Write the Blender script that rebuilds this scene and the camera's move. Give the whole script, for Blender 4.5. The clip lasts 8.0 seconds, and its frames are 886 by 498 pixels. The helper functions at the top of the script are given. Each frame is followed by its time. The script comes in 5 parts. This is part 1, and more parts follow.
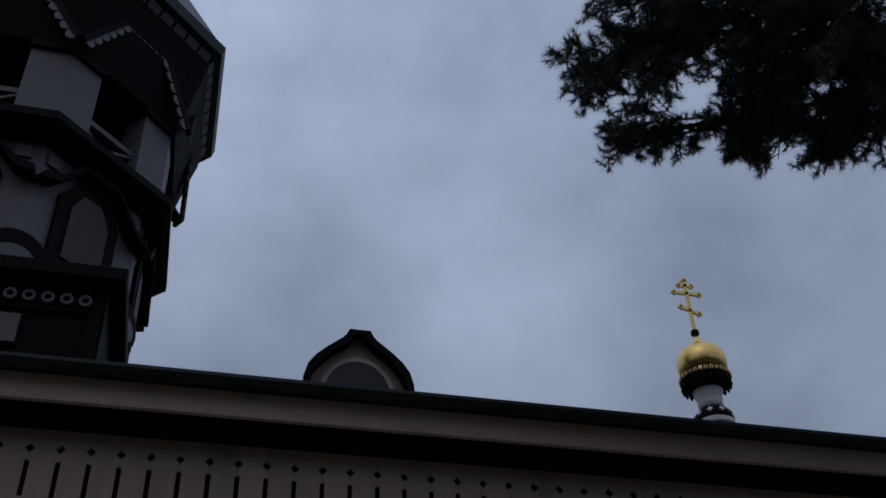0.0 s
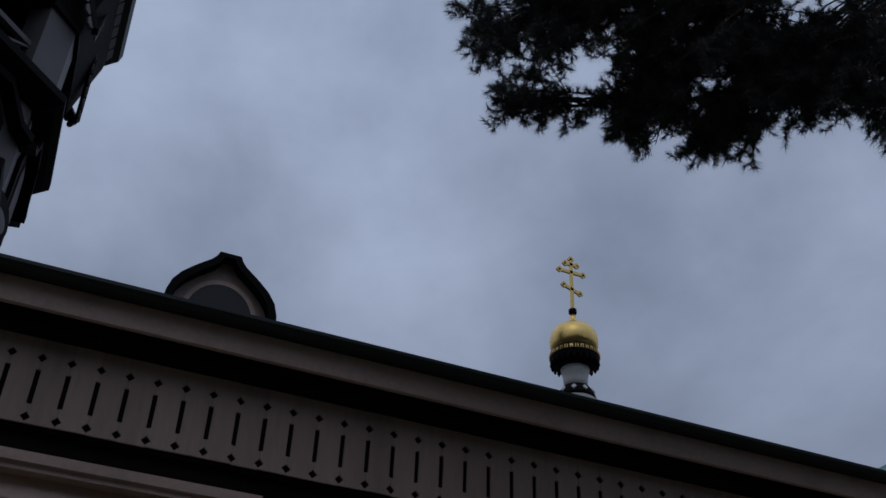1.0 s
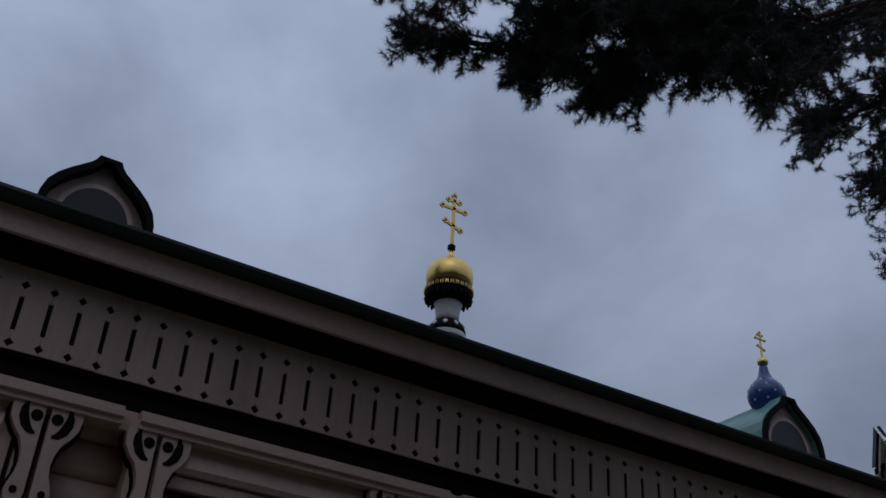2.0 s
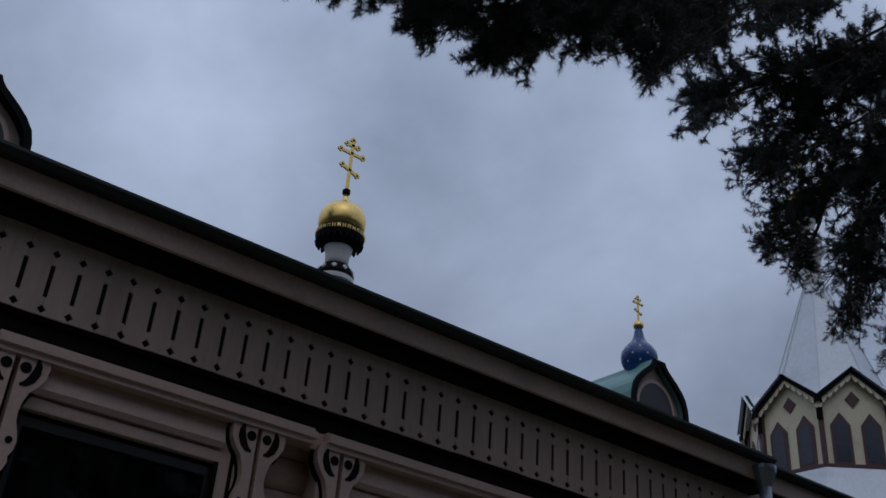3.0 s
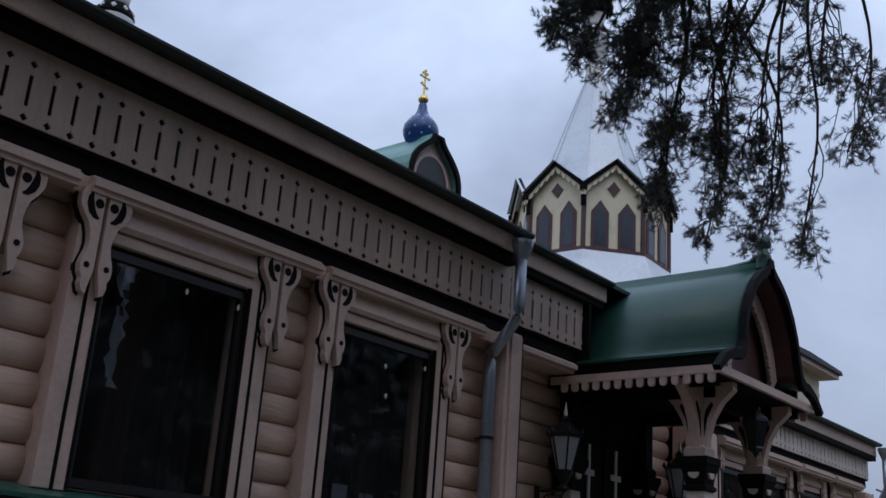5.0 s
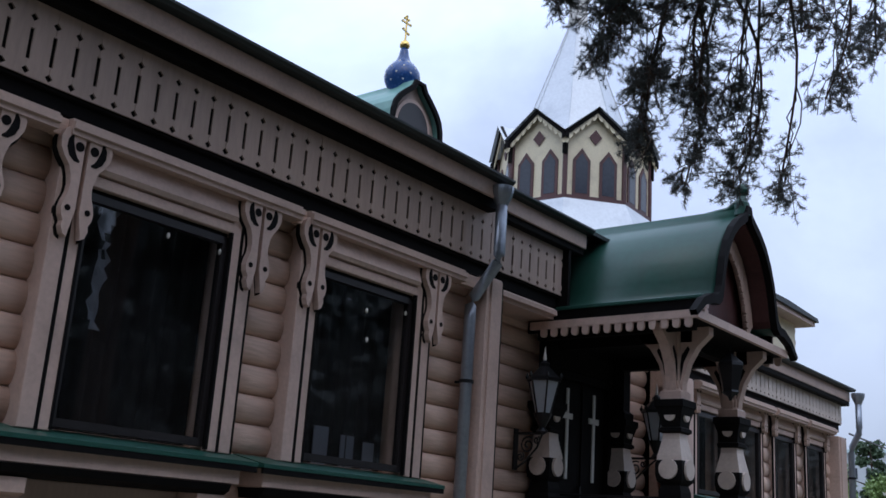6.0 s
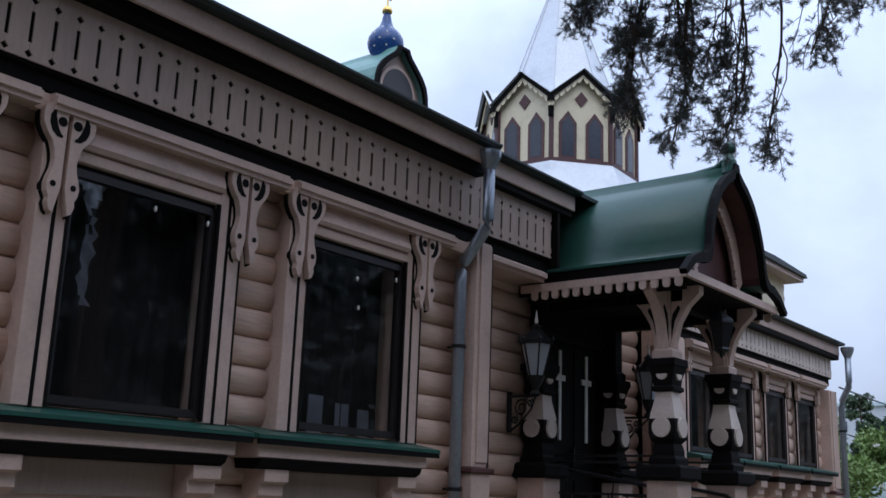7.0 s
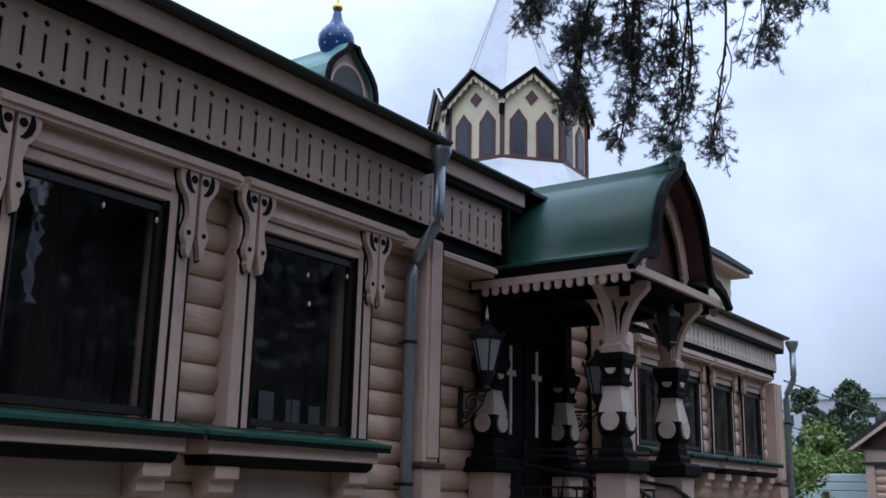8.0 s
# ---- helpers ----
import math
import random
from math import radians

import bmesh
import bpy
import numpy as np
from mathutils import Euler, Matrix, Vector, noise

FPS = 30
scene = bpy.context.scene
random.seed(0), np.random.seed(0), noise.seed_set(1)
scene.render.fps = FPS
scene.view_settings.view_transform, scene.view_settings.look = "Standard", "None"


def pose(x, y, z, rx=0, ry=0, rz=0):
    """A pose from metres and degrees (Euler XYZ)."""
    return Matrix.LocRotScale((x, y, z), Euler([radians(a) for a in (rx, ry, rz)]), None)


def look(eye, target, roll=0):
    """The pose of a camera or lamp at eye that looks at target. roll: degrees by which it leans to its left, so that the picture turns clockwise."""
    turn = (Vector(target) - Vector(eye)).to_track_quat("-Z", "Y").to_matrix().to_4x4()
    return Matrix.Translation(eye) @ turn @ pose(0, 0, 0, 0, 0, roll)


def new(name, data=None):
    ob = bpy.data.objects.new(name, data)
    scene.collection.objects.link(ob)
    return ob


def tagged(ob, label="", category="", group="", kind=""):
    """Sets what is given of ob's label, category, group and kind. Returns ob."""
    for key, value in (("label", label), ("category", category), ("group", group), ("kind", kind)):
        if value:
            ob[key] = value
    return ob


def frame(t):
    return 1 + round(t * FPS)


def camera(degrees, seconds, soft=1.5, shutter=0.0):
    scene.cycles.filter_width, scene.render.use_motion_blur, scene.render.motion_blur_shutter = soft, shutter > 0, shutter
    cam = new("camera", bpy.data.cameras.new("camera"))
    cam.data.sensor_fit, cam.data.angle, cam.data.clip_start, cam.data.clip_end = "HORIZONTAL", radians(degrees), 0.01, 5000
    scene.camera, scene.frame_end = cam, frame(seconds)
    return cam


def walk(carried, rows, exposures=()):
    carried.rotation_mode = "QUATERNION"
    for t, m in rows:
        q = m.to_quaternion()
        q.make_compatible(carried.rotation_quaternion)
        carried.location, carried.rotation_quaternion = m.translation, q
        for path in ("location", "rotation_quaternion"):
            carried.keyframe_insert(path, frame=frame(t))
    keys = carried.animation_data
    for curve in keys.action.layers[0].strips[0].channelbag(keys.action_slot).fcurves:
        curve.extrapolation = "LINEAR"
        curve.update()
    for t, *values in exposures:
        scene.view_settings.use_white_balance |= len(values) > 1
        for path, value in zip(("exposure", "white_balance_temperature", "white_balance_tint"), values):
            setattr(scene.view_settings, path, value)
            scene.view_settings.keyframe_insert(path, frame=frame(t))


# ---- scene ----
cam = camera(46.4, 8.0, soft=1.6)
PATH = [
    # seconds, x, y, z, pitch, roll, yaw
    (0.0, -0.328, -0.320, 1.859, 38.24, 1.90, 76.04),
    (0.5, -0.314, -0.180, 1.824, 37.13, -0.16, 71.38),
    (1.0, -0.295, -0.073, 1.792, 35.88, -2.12, 66.85),
    (1.5, -0.267, -0.140, 1.797, 33.72, -2.78, 62.31),
    (3.0, -0.134, 0.003, 1.741, 29.92, -4.02, 51.54),
    (3.5, -0.148, 0.010, 1.748, 27.67, -4.75, 48.18),
    (4.0, -0.115, 0.032, 1.728, 24.35, -5.00, 45.20),
    (4.5, -0.106, 0.042, 1.710, 20.76, -4.48, 41.93),
    (5.0, -0.067, 0.041, 1.678, 18.12, -3.91, 38.89),
    (6.5, -0.023, 0.011, 1.623, 14.35, -3.42, 37.98),
    (7.0, -0.039, 0.023, 1.624, 13.57, -2.01, 37.71),
    (7.5, -0.009, 0.004, 1.612, 13.57, -1.78, 36.33),
    (8.0, -0.000, 0.000, 1.600, 13.52, -1.23, 35.20),
]
walk(cam, [(t, pose(x, y, z, 90 + p, r, w)) for t, x, y, z, p, r, w in PATH],
     exposures=[(0.0, -2.0), (1.5, -1.95), (2.8, -1.72), (3.5, -1.47), (4.0, -1.17), (4.5, -0.95), (5.0, -0.75), (6.4, -0.06), (8.0, -0.08)])

# ---- world and sun: an overcast sky with soft clouds ----
SUN_UP, SUN_TURN = 50.0, 150.0
world = bpy.data.worlds.new("overcast")
scene.world = world
world.use_nodes = True
wn, wl = world.node_tree.nodes, world.node_tree.links
wn.clear()
w_out = wn.new("ShaderNodeOutputWorld")
w_bg = wn.new("ShaderNodeBackground")
w_sky = wn.new("ShaderNodeTexSky")
w_sky.sky_type, w_sky.sun_disc = "NISHITA", False
w_sky.sun_elevation, w_sky.sun_rotation = radians(SUN_UP), radians(SUN_TURN)
w_sky.dust_density = 3.0
w_co = wn.new("ShaderNodeTexCoord")
w_map = wn.new("ShaderNodeMapping")
w_map.inputs["Scale"].default_value = (1.0, 1.0, 1.25)
w_n1 = wn.new("ShaderNodeTexNoise")
w_n1.inputs["Scale"].default_value, w_n1.inputs["Detail"].default_value, w_n1.inputs["Roughness"].default_value = 2.7, 7.0, 0.54
w_n1.inputs["Distortion"].default_value = 0.15
w_ramp = wn.new("ShaderNodeValToRGB")
w_ramp.color_ramp.elements[0].position, w_ramp.color_ramp.elements[0].color = 0.30, (0.50, 0.61, 0.86, 1)
w_ramp.color_ramp.elements[1].position, w_ramp.color_ramp.elements[1].color = 0.68, (0.96, 1.14, 1.54, 1)
w_mix = wn.new("ShaderNodeMix")
w_mix.data_type = "RGBA"
w_mix.inputs[0].default_value = 0.9
w_gain = wn.new("ShaderNodeVectorMath")
w_gain.operation = "SCALE"
w_gain.inputs["Scale"].default_value = 0.10
wl.new(w_co.outputs["Generated"], w_map.inputs["Vector"])
wl.new(w_map.outputs["Vector"], w_n1.inputs["Vector"])
wl.new(w_n1.outputs["Fac"], w_ramp.inputs["Fac"])
# an overcast sky is darker towards the horizon
w_sep = wn.new("ShaderNodeSeparateXYZ")
w_low = wn.new("ShaderNodeMapRange")
w_low.inputs["From Min"].default_value, w_low.inputs["From Max"].default_value = 0.08, 0.80
w_low.inputs["To Min"].default_value, w_low.inputs["To Max"].default_value = 0.60, 2.0
w_dim = wn.new("ShaderNodeVectorMath")
w_dim.operation = "SCALE"
wl.new(w_co.outputs["Generated"], w_sep.inputs[0])
wl.new(w_sep.outputs["Z"], w_low.inputs["Value"])
wl.new(w_low.outputs["Result"], w_dim.inputs["Scale"])
wl.new(w_sky.outputs["Color"], w_gain.inputs[0])
wl.new(w_gain.outputs["Vector"], w_mix.inputs[6])
wl.new(w_ramp.outputs["Color"], w_mix.inputs[7])
wl.new(w_mix.outputs[2], w_dim.inputs[0])
wl.new(w_dim.outputs["Vector"], w_bg.inputs["Color"])
wl.new(w_bg.outputs["Background"], w_out.inputs["Surface"])
sun_data = bpy.data.lights.new("sun", "SUN")
sun_data.energy, sun_data.angle, sun_data.color = 0.25, radians(25), (1.0, 0.96, 0.9)
sun = new("sun", sun_data)
sun.matrix_world = look((20, -12, 30), (0, 0, 0))


# ---- materials ----
def material(name, color, rough=0.6, metal=0.0, vary=0.12, grain=6.0, bump=0.15, stretch=(1, 1, 1), dirt=None, per_piece=0.0, spec=0.5):
    """Paint, wood or metal: colour varied at two scales, fine relief, and stains where dirt is given."""
    m = bpy.data.materials.new(name)
    m.use_nodes = True
    n, l = m.node_tree.nodes, m.node_tree.links
    b = n["Principled BSDF"]
    b.inputs["Metallic"].default_value = metal
    b.inputs["Specular IOR Level"].default_value = spec
    co = n.new("ShaderNodeTexCoord")
    geo = n.new("ShaderNodeNewGeometry")
    mp = n.new("ShaderNodeMapping")
    mp.inputs["Scale"].default_value = stretch
    l.new(geo.outputs["Position"], mp.inputs["Vector"])
    big = n.new("ShaderNodeTexNoise")
    big.inputs["Scale"].default_value, big.inputs["Detail"].default_value = grain * 0.22, 4
    fine = n.new("ShaderNodeTexNoise")
    fine.inputs["Scale"].default_value, fine.inputs["Detail"].default_value = grain * 5, 5
    l.new(mp.outputs["Vector"], big.inputs["Vector"])
    l.new(mp.outputs["Vector"], fine.inputs["Vector"])
    add = n.new("ShaderNodeMath")
    add.operation = "ADD"
    l.new(big.outputs["Fac"], add.inputs[0])
    l.new(fine.outputs["Fac"], add.inputs[1])
    ramp = n.new("ShaderNodeMapRange")
    ramp.inputs["From Min"].default_value, ramp.inputs["From Max"].default_value = 0.7, 1.3
    ramp.inputs["To Min"].default_value, ramp.inputs["To Max"].default_value = 1 - vary, 1 + vary
    l.new(add.outputs["Value"], ramp.inputs["Value"])
    value = ramp.outputs["Result"]
    if per_piece:
        info = n.new("ShaderNodeObjectInfo")
        pr = n.new("ShaderNodeMapRange")
        pr.inputs["To Min"].default_value, pr.inputs["To Max"].default_value = 1 - per_piece, 1 + per_piece
        l.new(info.outputs["Random"], pr.inputs["Value"])
        mul = n.new("ShaderNodeMath")
        mul.operation = "MULTIPLY"
        l.new(value, mul.inputs[0])
        l.new(pr.outputs["Result"], mul.inputs[1])
        value = mul.outputs["Value"]
    sc = n.new("ShaderNodeVectorMath")
    sc.operation = "SCALE"
    sc.inputs[0].default_value = color
    l.new(value, sc.inputs["Scale"])
    out = sc.outputs["Vector"]
    if dirt:
        st = n.new("ShaderNodeTexNoise")
        st.inputs["Scale"].default_value, st.inputs["Detail"].default_value, st.inputs["Roughness"].default_value = grain * 0.5, 6, 0.65
        l.new(mp.outputs["Vector"], st.inputs["Vector"])
        sr = n.new("ShaderNodeMapRange")
        sr.inputs["From Min"].default_value, sr.inputs["From Max"].default_value = 0.52, 0.72
        sr.inputs["To Min"].default_value, sr.inputs["To Max"].default_value = 0.0, dirt[1]
        l.new(st.outputs["Fac"], sr.inputs["Value"])
        mx = n.new("ShaderNodeMix")
        mx.data_type = "RGBA"
        l.new(sr.outputs["Result"], mx.inputs[0])
        l.new(out, mx.inputs[6])
        mx.inputs[7].default_value = (*dirt[0], 1)
        out = mx.outputs[2]
    l.new(out, b.inputs["Base Color"])
    rr = n.new("ShaderNodeMapRange")
    rr.inputs["To Min"].default_value, rr.inputs["To Max"].default_value = max(0.03, rough - 0.12), min(1, rough + 0.12)
    l.new(fine.outputs["Fac"], rr.inputs["Value"])
    l.new(rr.outputs["Result"], b.inputs["Roughness"])
    bp = n.new("ShaderNodeBump")
    bp.inputs["Strength"].default_value, bp.inputs["Distance"].default_value = bump, 0.01
    l.new(fine.outputs["Fac"], bp.inputs["Height"])
    l.new(bp.outputs["Normal"], b.inputs["Normal"])
    return m


LOG = material("tan log paint", (0.625, 0.431, 0.338), 0.55, vary=0.14, grain=5, bump=0.3, stretch=(2, 0.25, 2), dirt=((0.30, 0.21, 0.16), 0.5), per_piece=0.07)
TRIM = material("tan trim paint", (0.605, 0.431, 0.358), 0.5, vary=0.10, grain=6, bump=0.15, dirt=((0.33, 0.24, 0.20), 0.5), per_piece=0.05)
BOARD = material("grey tan board paint", (0.49, 0.36, 0.30), 0.55, vary=0.10, grain=7, bump=0.2, stretch=(1, 1, 0.2), dirt=((0.28, 0.21, 0.18), 0.5), per_piece=0.06)
# real black paint, and also the colour of parts that stand for shade
BLACK = material("black brown paint and shade", (0.007, 0.006, 0.006), 0.75, vary=0.3, grain=6, bump=0.1, spec=0.12)
MAROON = material("dark maroon paint", (0.095, 0.036, 0.034), 0.5, vary=0.2, grain=6, bump=0.1, dirt=((0.03, 0.015, 0.015), 0.6))
GREEN = material("green roof metal", (0.018, 0.085, 0.062), 0.36, metal=0.0, vary=0.12, grain=3, bump=0.06, dirt=((0.035, 0.075, 0.06), 0.7))
TEAL = material("pale teal roof metal", (0.17, 0.36, 0.31), 0.42, vary=0.12, grain=3, bump=0.06, dirt=((0.12, 0.25, 0.22), 0.6))
DARKROOF = material("dark roof metal", (0.02, 0.028, 0.027), 0.5, vary=0.2, grain=3, bump=0.1)
TIN = material("silver tin", (0.62, 0.64, 0.66), 0.42, metal=0.35, vary=0.10, grain=3, bump=0.08, dirt=((0.42, 0.44, 0.47), 0.6))
ZINC = material("zinc pipe", (0.34, 0.37, 0.42), 0.36, metal=0.7, vary=0.15, grain=5, bump=0.08)
CREAM = material("cream board paint", (0.82, 0.71, 0.50), 0.55, vary=0.08, grain=6, bump=0.15, dirt=((0.5, 0.42, 0.3), 0.4))
WHITE = material("white paint", (0.78, 0.75, 0.70), 0.5, vary=0.07, grain=6, bump=0.12, dirt=((0.5, 0.46, 0.42), 0.5))
GOLD = material("gold leaf", (0.88, 0.60, 0.20), 0.33, metal=1.0, vary=0.12, grain=6, bump=0.05)
BLUE = material("blue dome enamel", (0.02, 0.075, 0.24), 0.25, vary=0.15, grain=6, bump=0.03)
CASE = material("window frame black", (0.018, 0.014, 0.014), 0.4, vary=0.25, grain=6, bump=0.1)
IRON = material("black wrought iron", (0.012, 0.012, 0.014), 0.45, metal=0.3, vary=0.25, grain=10, bump=0.15)
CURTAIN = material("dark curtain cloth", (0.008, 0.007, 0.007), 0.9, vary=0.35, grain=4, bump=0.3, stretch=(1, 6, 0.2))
# the dimness of the unlit interior is put into this dark colour
ROOM = material("room plaster darkened for dimness", (0.05, 0.045, 0.04), 0.9, vary=0.2)
STONE = material("grey plinth stone", (0.25, 0.23, 0.21), 0.85, vary=0.2, grain=4, bump=0.5, dirt=((0.12, 0.11, 0.1), 0.6))
GROUND = material("trodden grass earth", (0.13, 0.12, 0.08), 0.95, vary=0.4, grain=2, bump=0.6, dirt=((0.24, 0.20, 0.155), 0.9))
BARK = material("pine bark", (0.075, 0.045, 0.032), 0.9, vary=0.35, grain=10, bump=0.9, stretch=(1, 1, 0.3))
NEEDLE = material("pine needles", (0.075, 0.085, 0.080), 0.6, vary=0.35, grain=1.5, bump=0.0)
LEAF = material("bright shrub leaves", (0.17, 0.25, 0.07), 0.6, vary=0.35, grain=1.0, bump=0.0)
DARKLEAF = material("deep green leaves", (0.075, 0.12, 0.062), 0.6, vary=0.35, grain=0.6, bump=0.0)
SHEET = material("pale blue sheet metal", (0.55, 0.68, 0.70), 0.5, vary=0.06, grain=2, bump=0.05)
FARWALL = material("far pale plaster", (0.55, 0.58, 0.60), 0.9, vary=0.06, grain=1)
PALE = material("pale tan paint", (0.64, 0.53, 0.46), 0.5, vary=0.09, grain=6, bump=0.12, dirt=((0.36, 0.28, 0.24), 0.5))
# tower grey, darkened in the paint to imitate the tower's shaded sides
WALLG = material("grey tower paint darkened as shade", (0.15, 0.135, 0.135), 0.6, vary=0.12, grain=6, bump=0.15)
CARD = material("dim paper", (0.16, 0.17, 0.20), 0.8, vary=0.1)
RUBY = material("niche dark panel", (0.05, 0.025, 0.03), 0.6, vary=0.3, grain=5)


def glass_material(name, tint, rough, clear):
    m = bpy.data.materials.new(name)
    m.use_nodes = True
    b = m.node_tree.nodes["Principled BSDF"]
    b.inputs["Base Color"].default_value = (*tint, 1)
    b.inputs["Roughness"].default_value = rough
    b.inputs["Transmission Weight"].default_value = clear
    b.inputs["IOR"].default_value = 1.45
    return m


GLASS = glass_material("window glass", (0.75, 0.78, 0.8), 0.02, 1.0)
PANE = material("dark grey window pane", (0.05, 0.055, 0.07), 0.12, vary=0.2, grain=3, bump=0.02)
FROST = glass_material("frosted lantern glass", (0.62, 0.66, 0.72), 0.5, 0.35)


# ---- mesh helpers ----
def finish(name, bm, mat, smooth=False):
    me = bpy.data.meshes.new(name)
    bmesh.ops.recalc_face_normals(bm, faces=bm.faces)
    bm.to_mesh(me)
    bm.free()
    me.materials.append(mat)
    if smooth:
        me.polygons.foreach_set("use_smooth", [True] * len(me.polygons))
    return me


def part(name, bm, mat, parent=None, label="", smooth=False):
    ob = new(name, finish(name, bm, mat, smooth))
    ob.parent = parent
    if label:
        ob["label"] = label
    return ob


def piece(name, me, parent, m):
    ob = new(name, me)
    ob.parent = parent
    ob.matrix_basis = m
    return ob


def thing(name, label, category, group="", at=(0, 0, 0), kind=""):
    ob = new(name)
    ob.location = at
    return tagged(ob, label, category, group, kind)


def box(bm, x0, x1, y0, y1, z0, z1, bevel=0.0):
    v = [bm.verts.new((x, y, z)) for x in (x0, x1) for y in (y0, y1) for z in (z0, z1)]
    fs = [bm.faces.new([v[i] for i in q]) for q in ((0, 1, 3, 2), (4, 6, 7, 5), (0, 4, 5, 1), (2, 3, 7, 6), (0, 2, 6, 4), (1, 5, 7, 3))]
    if bevel:
        es = list({e for f in fs for e in f.edges})
        bmesh.ops.bevel(bm, geom=es, offset=bevel, segments=1, affect="EDGES", profile=0.5)
    return bm


def boxes(*rows, bevel=0.0):
    bm = bmesh.new()
    for r in rows:
        box(bm, *r, bevel=bevel)
    return bm


def prism(bm, outline, a, b, axis="x"):
    """A flat outline of (u, v) pairs, thickened from a to b along the axis: x takes (y, z), y takes (x, z), z takes (x, y)."""
    def at(u, v, w):
        return {"x": (w, u, v), "y": (u, w, v), "z": (u, v, w)}[axis]
    lo = [bm.verts.new(at(u, v, a)) for u, v in outline]
    hi = [bm.verts.new(at(u, v, b)) for u, v in outline]
    bm.faces.new(lo)
    bm.faces.new(hi[::-1])
    for i in range(len(outline)):
        j = (i + 1) % len(outline)
        bm.faces.new((lo[j], lo[i], hi[i], hi[j]))
    return bm


def lathe(bm, profile, segs=24, at=(0, 0, 0), turn=0.0):
    rings = []
    for r, z in profile:
        if r < 1e-4:
            rings.append([bm.verts.new((at[0], at[1], at[2] + z))] * segs)
        else:
            rings.append([bm.verts.new((at[0] + r * math.cos(turn + 2 * math.pi * i / segs), at[1] + r * math.sin(turn + 2 * math.pi * i / segs), at[2] + z)) for i in range(segs)])
    for p, q in zip(rings, rings[1:]):
        for i in range(segs):
            j = (i + 1) % segs
            vs = []
            for v in (p[i], p[j], q[j], q[i]):
                if v not in vs:
                    vs.append(v)
            if len(vs) > 2:
                bm.faces.new(vs)
    for ring in (rings[0], rings[-1]):
        if len(set(ring)) > 2:
            bm.faces.new(ring)
    return bm


def tube(bm, pts, radius, segs=8, end_radius=None):
    pts = [Vector(p) for p in pts]
    rings = []
    for i, p in enumerate(pts):
        d = (pts[min(i + 1, len(pts) - 1)] - pts[max(i - 1, 0)]).normalized()
        side = d.cross(Vector((0.31, 0.17, 0.93)) if abs(d.z) < 0.9 else Vector((1, 0.2, 0))).normalized()
        up = side.cross(d)
        r = radius if end_radius is None else radius + (end_radius - radius) * i / (len(pts) - 1)
        rings.append([bm.verts.new(p + r * (math.cos(2 * math.pi * k / segs) * side + math.sin(2 * math.pi * k / segs) * up)) for k in range(segs)])
    for p, q in zip(rings, rings[1:]):
        for i in range(segs):
            j = (i + 1) % segs
            bm.faces.new((p[i], p[j], q[j], q[i]))
    bm.faces.new(rings[0][::-1])
    bm.faces.new(rings[-1])
    return bm


def mirror_y(outline, c):
    """The right half of an outline, as offsets from y = c, closed with its mirror image."""
    return [(c + u, v) for u, v in outline] + [(c - u, v) for u, v in reversed(outline) if abs(u) > 1e-5]


# ---- the ground ----
bm = bmesh.new()
n_g = 40
g_at = [(-1 + 2 * i / n_g) for i in range(n_g + 1)]
g_v = [[bm.verts.new((math.copysign(abs(u) ** 3, u) * 900, math.copysign(abs(w) ** 3, w) * 900, 0.05 * noise.noise((u * 9, w * 9, 0)) - 0.06)) for w in g_at] for u in g_at]
for i in range(n_g):
    for j in range(n_g):
        bm.faces.new((g_v[i][j], g_v[i + 1][j], g_v[i + 1][j + 1], g_v[i][j + 1]))
tagged(part("ground", bm, GROUND), "worn grass and bare earth round the church", "ground", kind="structure")

# ---- the church's long wall ----
XW = -5.5          # face of the nave's logs
XR = -5.85         # face of the recessed entrance bay
NAVE_END = 7.42
BAY = 1.975        # from one window to the next
WIN = [(5.15 - BAY * k, 6.44 - BAY * k) for k in range(6, -1, -1)]
COURSE = 0.203     # height of a log course


def log_mesh():
    bm = bmesh.new()
    prof = [(-0.10, -COURSE / 2)] + [(0.030 + 0.055 * math.cos(a), COURSE / 2 * 0.99 * math.sin(a)) for a in [radians(-80 + 20 * k) for k in range(9)]] + [(-0.10, COURSE / 2)]
    prism(bm, prof, 0, 1, "y")
    return finish("log", bm, LOG, False)


LOG_ME = log_mesh()
for p in LOG_ME.polygons:
    p.use_smooth = len(p.vertices) == 4 and abs(p.normal.y) < 0.5


def log_wall(name, label, x, y0, y1, z0, z1, openings, back, ztop):
    """A wall of half-round logs with openings (y0, y1, z0, z1), over a solid core."""
    wall = thing(name, label, "wall", kind="structure")
    bm = bmesh.new()
    ys = sorted({y0, y1, *[o[0] for o in openings], *[o[1] for o in openings]})
    for a, b in zip(ys, ys[1:]):
        hole = [o for o in openings if o[0] <= a + 1e-4 and o[1] >= b - 1e-4]
        if hole:
            box(bm, x - 0.3, x - 0.07, a, b, z0, hole[0][2])
            box(bm, x - 0.3, x - 0.07, a, b, hole[0][3], ztop)
        else:
            box(bm, x - 0.3, x - 0.07, a, b, z0, ztop)
    part("core", bm, LOG, wall)
    rows = int((z1 - z0) / COURSE)
    for k in range(rows):
        z = z0 + (k + 0.5) * COURSE
        spans = [(y0, y1)]
        for o in openings:
            if o[2] - 0.02 < z < o[3] + 0.02:
                spans = [s for a, b in spans for s in ((a, min(b, o[0])), (max(a, o[1]), b)) if s[1] - s[0] > 0.02]
        for a, b in spans:
            m = Matrix.Translation((x - 0.085 + random.uniform(-0.006, 0.006), a, z)) @ Matrix.Diagonal((1, b - a, 1, 1))
            piece("log", LOG_ME, wall, m)
    return wall


